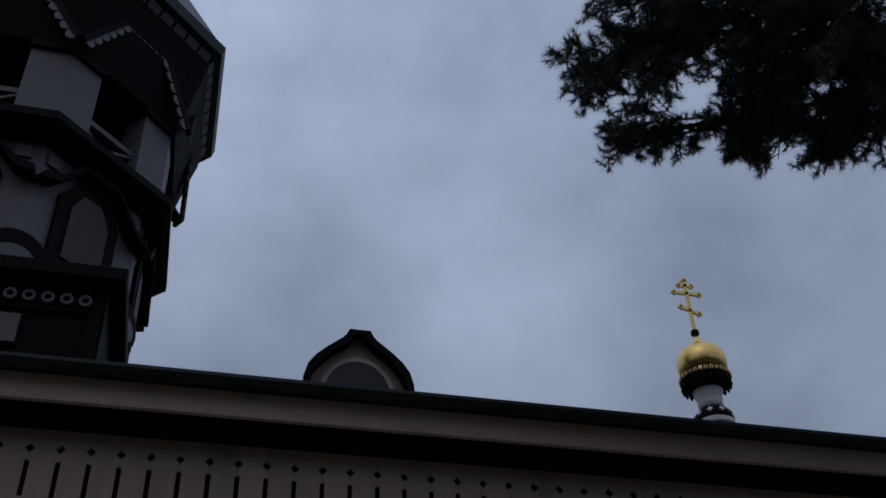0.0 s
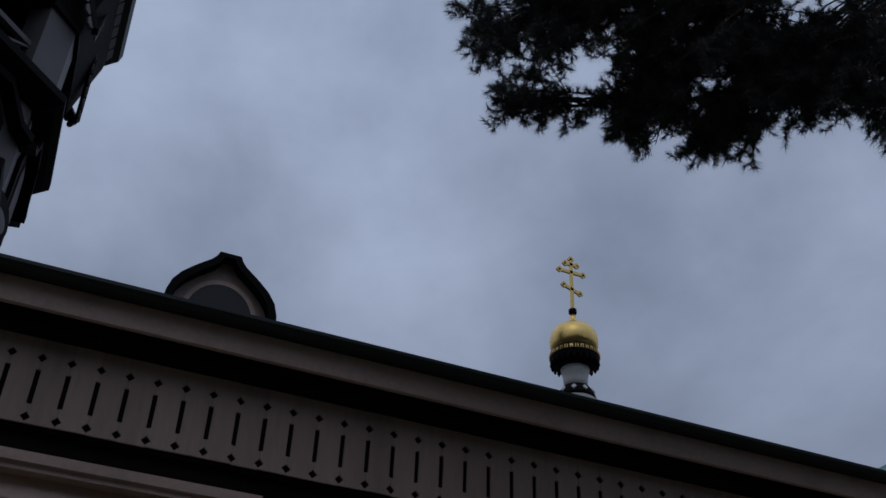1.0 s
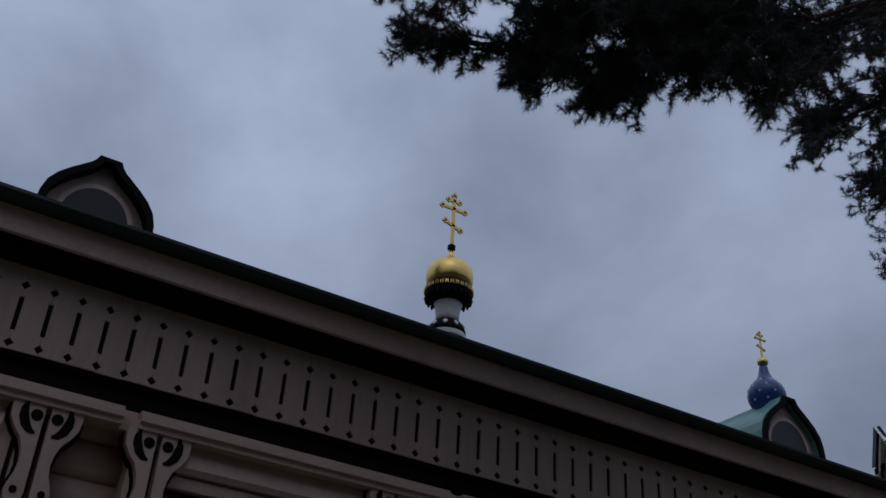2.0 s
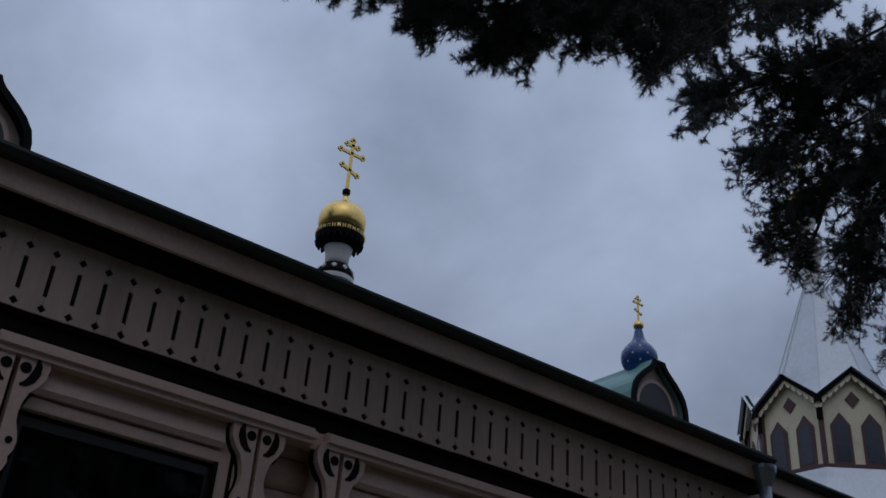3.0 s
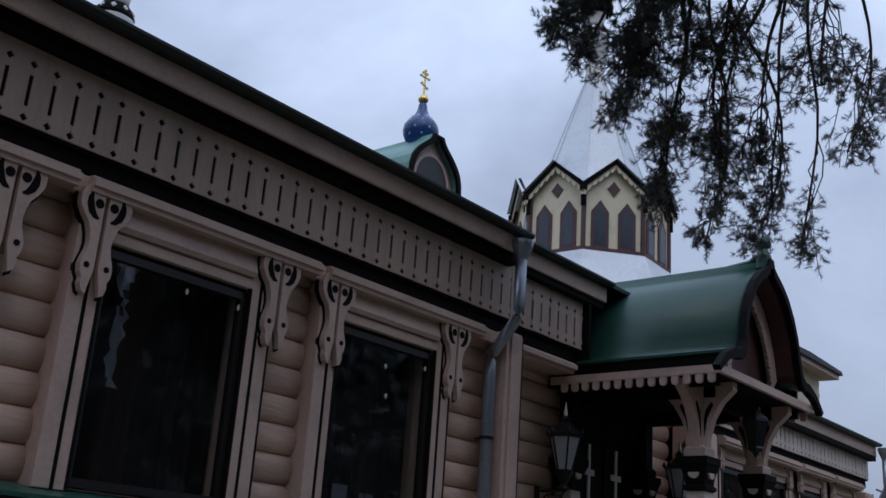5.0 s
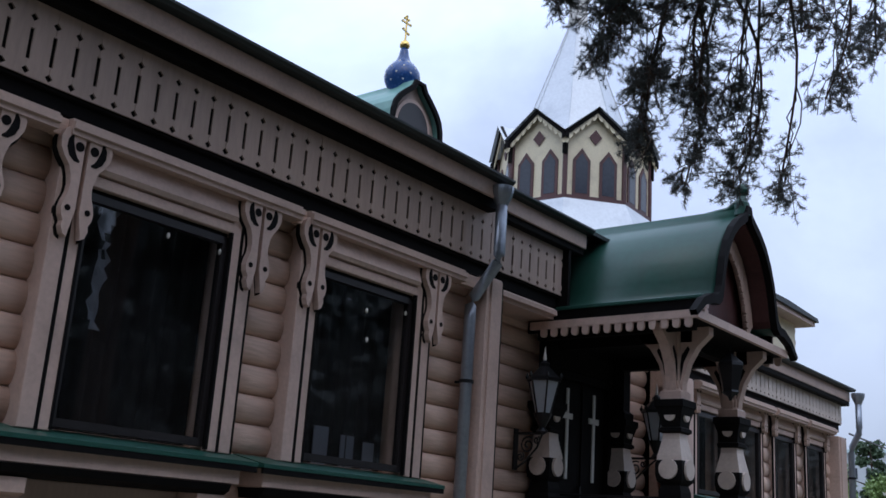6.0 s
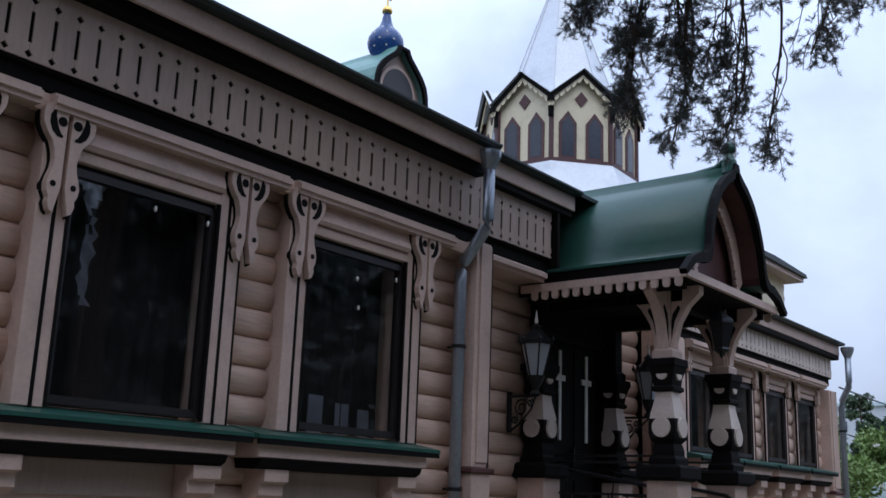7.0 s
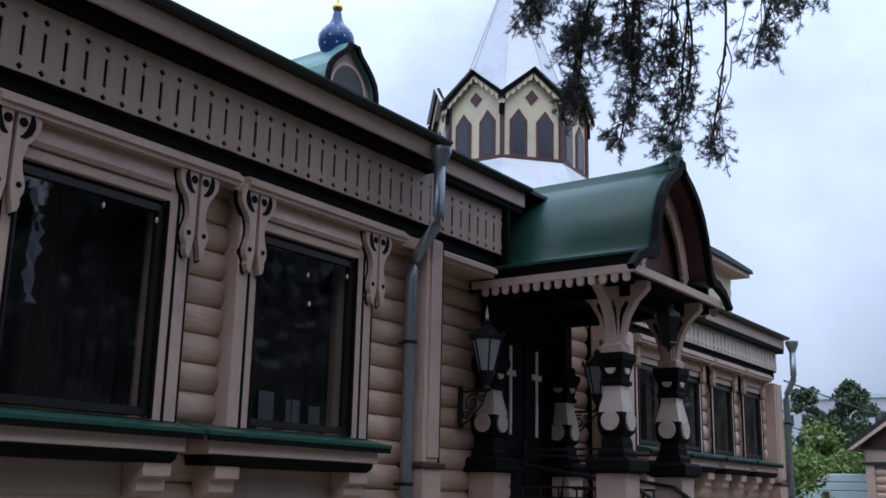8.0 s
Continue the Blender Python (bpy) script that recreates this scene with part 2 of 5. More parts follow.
LOG_BASE = 2.98 - 10.5 * COURSE
wall_main = log_wall("wall_main", "tan painted wall of rounded logs", XW, -8.0, NAVE_END - 0.05, LOG_BASE, 3.95, [(a, b, 2.02, 3.80) for a, b in WIN], -0.3, 4.7)
wall_entrance = log_wall("wall_entrance", "tan log wall beside the church door", XR, NAVE_END - 0.05, 11.3, LOG_BASE, 3.95, [(9.1, 10.28, 0.8, 3.3)], -0.3, 4.7)
FAR_WIN = [(11.82, 12.76), (13.10, 13.98), (14.36, 15.26), (15.64, 16.54)]
wall_far = log_wall("wall_far", "tan log wall of the church's far wing", XW, 11.3, 17.1, LOG_BASE, 3.5, [(a, b, 2.24, 3.42) for a, b in FAR_WIN], -0.3, 4.3)
tagged(part("plinth", boxes((-5.75, -5.36, -8, NAVE_END, -0.3, 0.60), (-5.75, -5.36, 11.3, 17.16, -0.3, 0.60), (-6.1, -5.75, NAVE_END, 11.3, -0.3, 0.60)), STONE), "grey stone plinth under the log wall", "plinth", kind="structure")
tagged(part("plinth_band", boxes((-5.70, -5.40, -8, NAVE_END - 0.02, 0.60, LOG_BASE), (-5.70, -5.40, 11.32, 17.14, 0.60, LOG_BASE), (-6.05, -5.78, NAVE_END, 11.3, 0.6, LOG_BASE)), TRIM), "tan boarded band above the plinth", "trim", kind="structure")
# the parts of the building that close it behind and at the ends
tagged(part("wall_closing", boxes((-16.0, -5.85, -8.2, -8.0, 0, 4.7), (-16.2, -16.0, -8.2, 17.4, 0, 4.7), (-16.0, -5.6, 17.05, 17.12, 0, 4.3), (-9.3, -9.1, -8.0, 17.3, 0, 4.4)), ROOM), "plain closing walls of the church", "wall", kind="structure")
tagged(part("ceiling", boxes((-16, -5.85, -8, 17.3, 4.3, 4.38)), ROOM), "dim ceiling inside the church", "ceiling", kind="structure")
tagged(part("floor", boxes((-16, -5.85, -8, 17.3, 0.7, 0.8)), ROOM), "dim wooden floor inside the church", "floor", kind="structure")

# ---- frieze boards with cut slots and diamonds ----
PITCH = 0.1484


def frieze_board_mesh(z0, z1, slot, lozenge, paint):
    """One board; half of each slot and diamond is cut from either edge."""
    h = PITCH / 2 - 0.0006
    right = [(h, z0)]
    c = z0 + 0.20
    lo, hi = c - 0.165, c + 0.165
    right += [(h, lo - lozenge), (h - lozenge, lo), (h, lo + lozenge), (h, c - slot), (h - 0.0125, c - slot), (h - 0.0125, c + slot), (h, c + slot), (h, hi - lozenge), (h - lozenge, hi), (h, hi + lozenge), (h, z1)]
    bm = bmesh.new()
    prism(bm, right + [(-u, v) for u, v in reversed(right)], 0.018, 0.03, "x")
    return finish("board", bm, paint)


def frieze(name, label, x, y0, y1, z0, z1, end=0.0, paint=BOARD):
    f = thing(name, label, "frieze", "friezes under the eaves", kind="structure")
    part("backing", boxes((x - 0.09, x - 0.016, y0, y1, z0 - 0.02, z1 + 0.15)), BLACK, f)
    me = frieze_board_mesh(z0, z1, 0.096, 0.025, paint)
    n = int((y1 - end - y0) / PITCH)
    if end:
        part("end_board", boxes((x - 0.012, x, y1 - end + 0.0015, y1, z0, z1)), BOARD, f)
    for k in range(n):
        piece("board", me, f, Matrix.Translation((x - 0.03 + random.uniform(-0.002, 0.002), y1 - end - (k + 0.5) * PITCH, random.uniform(-0.002, 0.002))))
    # black strip puts the shadow between frieze and cornice into colour
    part("shade_rail", boxes((x - 0.12, x - 0.05, y0, y1, z0 - 0.13, z0 - 0.003), bevel=0.006), BLACK, f, "black rail that stands for the shade below the boards")
    return f


frieze("frieze_main", "tan frieze boards with cut slots and diamonds", -5.38, -8.0, 7.406, 4.0, 4.62, 0.071)
frieze("frieze_entrance", "short tan frieze with cut slots beside the porch", -5.47, 7.45, 8.70, 4.02, 4.64)
# paler board colour here imitates the stronger light on the far wing
frieze("frieze_far", "far wing frieze boards, paled for the brighter light there", -5.38, 11.35, 17.13, 3.74, 4.22, paint=PALE)


# ---- window belts, casings, brackets, sills ----
def belt(y0, y1, z, x=-5.3):
    """A moulded cornice bar over a window."""
    bm = bmesh.new()
    prism(bm, [(x - 0.15, z), (x - 0.02, z), (x - 0.02, z + 0.03), (x, z + 0.035), (x, z + 0.075), (x - 0.03, z + 0.085), (x - 0.03, z + 0.10), (x - 0.15, z + 0.11)], y0, y1, "y")
    b = part("window_cornice", bm, TRIM)
    return tagged(b, "tan moulded cornice bar above a window", "cornice", "window cornices", "structure")


def belt_gap(y0, y1, z, x):
    return tagged(part("cornice_block", boxes((x - 0.14, x - 0.075, y0, y1, z - 0.01, z + 0.10), bevel=0.004), LOG), "tan block between two window cornices", "trim", "cornice blocks", "structure")


WING = [(0.015, 0.0), (0.120, 0.0), (0.155, -0.03), (0.172, -0.08), (0.166, -0.14), (0.138, -0.19), (0.100, -0.235), (0.080, -0.29), (0.072, -0.345), (0.078, -0.395), (0.096, -0.445), (0.106, -0.49), (0.100, -0.535), (0.082, -0.57), (0.088, -0.60), (0.072, -0.645), (0.045, -0.66), (0.040, -0.62), (0.028, -0.57), (0.015, -0.50)]
CRESCENT = [(0.040, -0.205, 0.006), (0.066, -0.196, 0.016), (0.092, -0.168, 0.023), (0.108, -0.128, 0.024), (0.112, -0.088, 0.018), (0.104, -0.054, 0.007)]


def ribbon(rows, y, z, s, g):
    """The outline of a band of varying half-width along a line of (u, v) points."""
    left, right = [], []
    for i, (u, v, h) in enumerate(rows):
        a, b = rows[max(i - 1, 0)], rows[min(i + 1, len(rows) - 1)]
        d = Vector((b[0] - a[0], b[1] - a[1])).normalized()
        left.append((y + s * g * (u - d.y * h), z + g * (v + d.x * h)))
        right.append((y + s * g * (u + d.y * h), z + g * (v - d.x * h)))
    return left + right[::-1]


def bracket(parent, y, z, x, g=1.0):
    """A carved lyre bracket: two solid scrolled halves either side of a dark joint."""
    for s in (1, -1):
        out = [(y + s * g * u, z + g * v) for u, v in WING]
        w = part("bracket_half", prism(bmesh.new(), out, x, x + 0.05, "x"), TRIM, parent)
        # offset black copy of the outline stands for the shadow behind the bracket
        part("shadow_backing", prism(bmesh.new(), [(y + s * (g * u + 0.016), z + g * v - 0.012) for u, v in WING], x - 0.024, x - 0.002, "x"), BLACK, w, "black board in the shape of the bracket's shadow")
        part("crescent", prism(bmesh.new(), ribbon(CRESCENT, y, z, s, g), x + 0.03, x + 0.053, "x"), BLACK, w, "black carved crescent")
        for cu, cv, r, mat in ((0.066, -0.49, 0.019, BLACK), (0.050, -0.112, 0.030, BLACK)):
            out = [(y + s * g * (cu + r * math.cos(a)), z + g * (cv + r * math.sin(a))) for a in [k * math.pi / 6 for k in range(12)]]
            part("peg", prism(bmesh.new(), out, x + 0.03, x + 0.053, "x"), mat, w)


def window(y0, y1, x, z0, z1, index, jamb=0.088, brackets=1.0, sill_side=(0.434, 0.205), proud=0.11, glass=0.045, outer=0.118):
    """A window: casing boards with black edge lines, header, sash, glass, curtain, brackets and a green metal sill on corbels."""
    w = thing("window_%d" % index, "tall dark window in a tan carved casing", "window", "church windows", (x, (y0 + y1) / 2, z0), "structure")
    w.location = (0, 0, 0)
    f = x + proud
    for a, b, s in ((y0, y0 + jamb, 1), (y1 - jamb, y1, -1)):
        j = part("casing_board", boxes((x - 0.10, f - 0.004, a, b, z0 - 0.03, z1 + 0.26), bevel=0.005), TRIM, w)
        o = a if s > 0 else b
        part("edge_line", boxes((f - 0.02, f + 0.003, o - 0.010, o + 0.010, z0 - 0.03, z1 + 0.20)), BLACK, j, "black painted joint line")
        if outer:
            lo, hi = (o - outer, o - 0.011) if s > 0 else (o + 0.011, o + outer)
            p = part("outer_casing_board", boxes((x - 0.06, f, lo, hi, z0 - 0.03, z1 + 0.26), bevel=0.005), TRIM, w)
            if s < 0:
                part("outer_line", boxes((f - 0.02, f + 0.003, hi - 0.012, hi + 0.004, z0 - 0.03, z1 + 0.20)), BLACK, p, "black painted outer line")
        i = b if s > 0 else a
        part("inner_line", boxes((f - 0.03, f + 0.004, i - 0.010, i + 0.008, z0 - 0.02, z1 + 0.03)), BLACK, j, "black painted inner line")
    a, b = y0 + jamb, y1 - jamb
    part("header", boxes((x - 0.05, f - 0.005, a - 0.02, b + 0.02, z1 + 0.03, z1 + 0.10), bevel=0.005), TRIM, w)
    bm = bmesh.new()
    prism(bm, [(x - 0.05, z1 + 0.105), (f + 0.015, z1 + 0.11), (f + 0.03, z1 + 0.14), (f + 0.005, z1 + 0.22), (f - 0.02, z1 + 0.29), (x - 0.05, z1 + 0.29)], a - 0.015, b + 0.015, "y")
    part("header_moulding", bm, TRIM, w)
    part("header_lining", boxes((x - 0.06, f - 0.05, a, b, z1 - 0.02, z1 + 0.028)), BLACK, w)
    g = x + glass
    fr = part("sash", boxes((g - 0.03, g + 0.03, a, a + 0.045, z0, z1), (g - 0.03, g + 0.03, b - 0.045, b, z0, z1), (g - 0.03, g + 0.03, a + 0.045, b - 0.045, z0, z0 + 0.05), (g - 0.03, g + 0.03, a + 0.045, b - 0.045, z1 - 0.05, z1)), CASE, w, "black painted sash")
    pane = part("pane", boxes((g - 0.004, g + 0.004, a + 0.045, b - 0.045, z0 + 0.05, z1 - 0.05)), GLASS, fr)
    pane.visible_shadow = False
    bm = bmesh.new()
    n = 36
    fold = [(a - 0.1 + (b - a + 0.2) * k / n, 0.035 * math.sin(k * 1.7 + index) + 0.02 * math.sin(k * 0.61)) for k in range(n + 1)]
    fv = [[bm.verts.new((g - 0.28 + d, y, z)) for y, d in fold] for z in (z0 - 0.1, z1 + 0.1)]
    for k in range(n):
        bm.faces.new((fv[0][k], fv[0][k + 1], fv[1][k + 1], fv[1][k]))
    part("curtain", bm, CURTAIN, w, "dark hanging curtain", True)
    if brackets:
        bracket(w, y0, z1 + 0.325, f + 0.006, brackets)
        bracket(w, y1 + outer, z1 + 0.325, f + 0.006, brackets)
    # sill
    s0, s1 = y0 - sill_side[0], y1 + sill_side[1]
    bm = bmesh.new()
    prism(bm, [(x - 0.02, z0 - 0.01), (x + 0.30, z0 - 0.075), (x + 0.30, z0 - 0.10), (x - 0.02, z0 - 0.10)], s0, s1, "y")
    sill = part("sill", bm, GREEN, w, "green sheet-metal sill")
    part("sill_drip", boxes((x + 0.27, x + 0.296, s0 + 0.005, s1 - 0.005, z0 - 0.138, z0 - 0.101)), BLACK, sill)
    part("sill_board", boxes((x - 0.02, x + 0.245, s0 + 0.05, s1 - 0.10, z0 - 0.225, z0 - 0.102), bevel=0.006), TRIM, w)
    bm = bmesh.new()
    prism(bm, [(x - 0.02, z0 - 0.227), (x + 0.255, z0 - 0.227), (x + 0.235, z0 - 0.27), (x + 0.19, z0 - 0.295), (x - 0.02, z0 - 0.295)], s0 + 0.07, s1 - 0.17, "y")
    part("sill_moulding", bm, BLACK, w, "black moulded strip under the sill board")
    for c in (s0 + 0.27, s1 - 0.28):
        bm = bmesh.new()
        z = z0 - 0.297
        prism(bm, [(x - 0.02, z), (x + 0.20, z), (x + 0.20, z - 0.08), (x + 0.15, z - 0.10), (x + 0.15, z - 0.17), (x + 0.08, z - 0.21), (x - 0.02, z - 0.21)], c - 0.11, c + 0.11, "y")
        part("corbel", bm, TRIM, w)
    part("apron", boxes((x - 0.05, x + 0.012, s0 + 0.43, s1 - 0.40, z0 - 0.50, z0 - 0.30)), BOARD, w)
    return w


Z_CORNICE = 3.74
for k, (a, b) in enumerate(WIN):
    window(a, b, XW, 2.07, 3.47, k + 1)
    belt(a - 0.12, b + 0.475, Z_CORNICE)
    belt_gap(b + 0.475, b + 0.565 if k < len(WIN) - 1 else NAVE_END, Z_CORNICE, -5.3)
for k, (a, b) in enumerate(FAR_WIN):
    window(a, b, XW, 2.30, 3.28, k + 8, jamb=0.085, brackets=0.55, sill_side=(0.16, 0.12), proud=0.035, glass=0.0, outer=0.0)
    belt(a - 0.14, b + 0.13, 3.52)
    belt_gap(b + 0.13, b + 0.21, 3.52, -5.3)
bm = bmesh.new()
prism(bm, [(-5.85, 3.76), (-5.50, 3.76), (-5.50, 3.79), (-5.46, 3.80), (-5.46, 3.84), (-5.50, 3.87), (-5.85, 3.87)], NAVE_END + 0.02, 8.62, "y")
tagged(part("cornice_entrance", bm, TRIM), "tan moulded cornice band beside the porch", "cornice", kind="structure")


# ---- corner pilasters ----
def pilaster(y0, y1, x0, x1, zb, zt):
    p = thing("pilaster", "tan boarded corner pilaster with a dark base cap", "pilaster", "corner pilasters", kind="structure")
    s = part("shaft", boxes((x0, x1, y0, y1, zb + 0.05, zt), bevel=0.006), TRIM, p)
    part("edge_line", boxes((x1 - 0.02, x1 + 0.005, y1 - 0.012, y1 + 0.012, zb + 0.05, zt)), BLACK, s, "black painted edge line")
    part("face_panel", boxes((x1, x1 + 0.018, y0 + 0.05, y1 - 0.02, zb + 0.09, zt - 0.02), bevel=0.004), TRIM, s)
    part("base_cap", boxes((x0, x1 + 0.05, y0 - 0.05, y1 + 0.05, zb, zb + 0.048), bevel=0.01), MAROON, p, "dark maroon base cap")
    part("pedestal", boxes((x0, x1 + 0.02, y0 - 0.02, y1 + 0.02, 0.6, zb), bevel=0.006), TRIM, p)


pilaster(7.20, 7.43, -5.6, -5.30, 1.84, 3.86)
pilaster(11.22, 11.50, -5.6, -5.34, 1.9, 3.6)
pilaster(16.83, 17.16, -5.6, -5.34, 1.9, 3.52)


# ---- eaves and roofs ----
def eaves(name, y0, y1, xf, z, back, label):
    e = thing(name, label, "eaves", "eaves", kind="structure")
    part("fascia", boxes((xf - 0.03, xf, y0, y1, z - 0.20, z - 0.045), bevel=0.006), TRIM, e)
    # soffit and bed moulding are black: the eave's shadow put into colour
    part("soffit", boxes((back, xf - 0.031, y0, y1, z - 0.15, z - 0.12)), BLACK, e, "boarded soffit coloured black for the eave's shade")
    bm = bmesh.new()
    prism(bm, [(xf - 0.03, z - 0.043), (xf + 0.075, z - 0.043), (xf + 0.10, z - 0.02), (xf + 0.10, z), (xf + 0.08, z + 0.005), (xf - 0.03, z + 0.0)], y0 - 0.005, y1 + 0.005, "y")
    part("gutter", bm, DARKROOF, e, "dark metal gutter edge")
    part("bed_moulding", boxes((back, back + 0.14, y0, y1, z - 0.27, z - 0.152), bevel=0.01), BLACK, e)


Z_EAVE = 4.74
eaves("eaves_main", -8.3, 7.27, -5.2, Z_EAVE, -5.42, "tan fascia board with dark soffit and gutter")
eaves("eaves_entrance", 7.30, 8.98, -5.36, Z_EAVE + 0.025, -5.53, "tan fascia board with dark gutter by the porch")
eaves("eaves_far", 11.1, 17.24, -5.27, 4.31, -5.42, "tan fascia board of the far wing")
PITCH_ROOF = math.tan(radians(25))
RIDGE_X = -10.6


def roof_sheet(name, y0, y1, xe, ze, label):
    """Both slopes of a metal roof with standing seams."""
    r = thing(name, label, "roof", "church roofs", kind="structure")
    zr = ze + (xe - RIDGE_X) * PITCH_ROOF
    xb = 2 * RIDGE_X - xe
    bm = bmesh.new()
    prism(bm, [(xe, ze), (RIDGE_X, zr), (xb, ze), (xb, ze - 0.06), (RIDGE_X, zr - 0.06), (xe, ze - 0.04)], y0, y1, "y")
    part("roof_metal", bm, DARKROOF, r)
    bm = bmesh.new()
    y = y0 + 0.3
    while y < y1:
        prism(bm, [(xe - 0.35, ze + 0.35 * PITCH_ROOF), (RIDGE_X, zr), (RIDGE_X, zr + 0.03), (xe - 0.35, ze + 0.35 * PITCH_ROOF + 0.03)], y, y + 0.02, "y")
        y += 0.55
    part("standing_seams", bm, DARKROOF, r)
    return r


roof_sheet("roof_main", -8.3, 7.27, -5.12, Z_EAVE - 0.0, "dark metal roof over the nave")
roof_sheet("roof_entrance", 7.275, 11.2, -5.30, Z_EAVE + 0.025, "dark metal roof over the entrance bay")
roof_sheet("roof_far", 11.21, 17.24, -5.19, 4.31, "dark metal roof over the far wing")
tagged(part("gable_closing", prism(prism(bmesh.new(), [(-15.9, 4.6), (-5.4, 4.6), (RIDGE_X, 7.05)], -8.05, -8.0, "y"), [(-15.9, 4.2), (-5.4, 4.2), (RIDGE_X, 6.75)], 17.06, 17.13, "y"), BOARD), "boarded gable ends of the church roof", "wall", kind="structure")

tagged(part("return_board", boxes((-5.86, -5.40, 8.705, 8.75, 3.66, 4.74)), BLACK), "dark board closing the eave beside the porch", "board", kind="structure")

# ---- rain pipes ----
def rain_pipe(pts_top, pts_all, r, label):
    p = thing("downpipe", label, "downpipe", "rain pipes")
    bm = bmesh.new()
    x, y, z = pts_top
    lathe(bm, [(0.05, -0.13), (0.062, -0.10), (0.10, -0.01), (0.105, 0.02), (0.105, 0.05), (0.09, 0.05)], 14, (x, y, z))
    part("hopper", bm, ZINC, p, "dark zinc rain hopper")
    bm = bmesh.new()
    tube(bm, pts_all, r, 12)
    part("pipe", bm, ZINC, p, smooth=True)
    for z in (2.9, 1.7):
        x, y, _ = pts_all[-1]
        part("clamp", lathe(bmesh.new(), [(r + 0.003, -0.015), (r + 0.012, -0.015), (r + 0.012, 0.015), (r + 0.003, 0.015)], 12, (x, y, z)), IRON, p)
        part("clamp_stay", boxes((x - 0.12, x - r, y - 0.008, y + 0.008, z - 0.01, z + 0.01)), IRON, p)
    return p


rain_pipe((-5.16, 7.16, 4.60), [(-5.16, 7.16, 4.50), (-5.16, 7.16, 4.02), (-5.17, 7.155, 3.95), (-5.36, 7.09, 3.64), (-5.385, 7.085, 3.57), (-5.385, 7.085, 3.45), (-5.385, 7.085, 0.25)], 0.052, "zinc downpipe with a bent neck on the log wall")
rain_pipe((-5.12, 17.16, 4.18), [(-5.12, 17.16, 4.08), (-5.12, 17.16, 3.68), (-5.13, 17.17, 3.60), (-5.27, 17.24, 3.38), (-5.29, 17.26, 3.28), (-5.29, 17.26, 0.3)], 0.05, "zinc downpipe at the far corner")


# ---- dormers on the roof ----
DORMER = [(0.080, 1.0), (0.100, 0.955), (0.130, 0.917), (0.175, 0.880), (0.255, 0.812), (0.325, 0.742), (0.380, 0.660), (0.408, 0.560), (0.418, 0.440), (0.42, 0.30), (0.42, -0.6)]


def shrink(outline, d):
    return [(max(u - d, 0.004), v - d * 0.9) for u, v in outline]


def dormer(yc, xf, zt, scale, roofing, label, back=1.6):
    """A keel-shaped dormer: curved metal roof, pale board front with a dark arched window."""
    d = thing("dormer", label, "dormer", "roof dormers")
    prof = [(u * scale, zt - scale + v * scale) for u, v in DORMER]
    bm = bmesh.new()
    outer = mirror_y(prof, yc)
    inner = mirror_y(shrink(prof, 0.03), yc)
    n = len(outer)
    xs = (xf + 0.06, xf - back)
    vo = [[bm.verts.new((x, u, v)) for u, v in outer] for x in xs]
    vi = [[bm.verts.new((x, u, v)) for u, v in inner] for x in xs]
    for k in range(n):
        j = (k + 1) % n
        if k == len(prof) - 1:
            continue
        bm.faces.new((vo[0][k], vo[0][j], vo[1][j], vo[1][k]))
        bm.faces.new((vi[0][k], vi[1][k], vi[1][j], vi[0][j]))
        bm.faces.new((vo[0][k], vi[0][k], vi[0][j], vo[0][j]))
    part("curved_roof", bm, roofing, d)
    bm = bmesh.new()
    rim = mirror_y([(u * 1.02, v) for u, v in prof], yc)
    rin = mirror_y(shrink(prof, 0.04 * scale), yc)
    for k in range(len(rim)):
        j = (k + 1) % len(rim)
        if k == len(prof) - 1:
            continue
        q = [rim[k], rim[j], rin[j], rin[k]]
        a = [bm.verts.new((xf + 0.062, u, v)) for u, v in q]
        b = [bm.verts.new((xf + 0.10, u, v)) for u, v in q]
        bm.faces.new(a[::-1])
        bm.faces.new(b)
        bm.faces.new((a[0], a[1], b[1], b[0]))
        bm.faces.new((a[2], a[3], b[3], b[2]))
    bmesh.ops.remove_doubles(bm, verts=bm.verts, dist=1e-4)
    part("barge_board", bm, BLACK, d, "dark curved barge board")
    bm = bmesh.new()
    prism(bm, rin, xf - 0.03, xf, "x")
    fr = part("front_board", bm, BOARD, d, "pale board front")
    r = 0.25 * scale
    zc = zt - scale * 0.53
    arch = [(r * math.cos(a), zc + r * 1.15 * math.sin(a)) for a in [radians(90 - 10 * k) for k in range(10)]] + [(r, zc - 0.5)]
    bm = bmesh.new()
    prism(bm, mirror_y([(u * 1.16, zc + (v - zc) * 1.14 if v > zc else v) for u, v in arch], yc), xf + 0.001, xf + 0.02, "x")
    part("arch_trim", bm, TRIM, fr)
    bm = bmesh.new()
    prism(bm, mirror_y(arch, yc), xf + 0.02, xf + 0.026, "x")
    part("arch_pane", bm, CASE, fr, "dark arched pane")
    return d


dormer(0.81, -7.0, 6.325, 1.0, DARKROOF, "dark keel-shaped dormer on the nave roof")
dormer(7.95, -7.0, 6.40, 1.02, TEAL, "teal keel-shaped dormer below the blue dome")


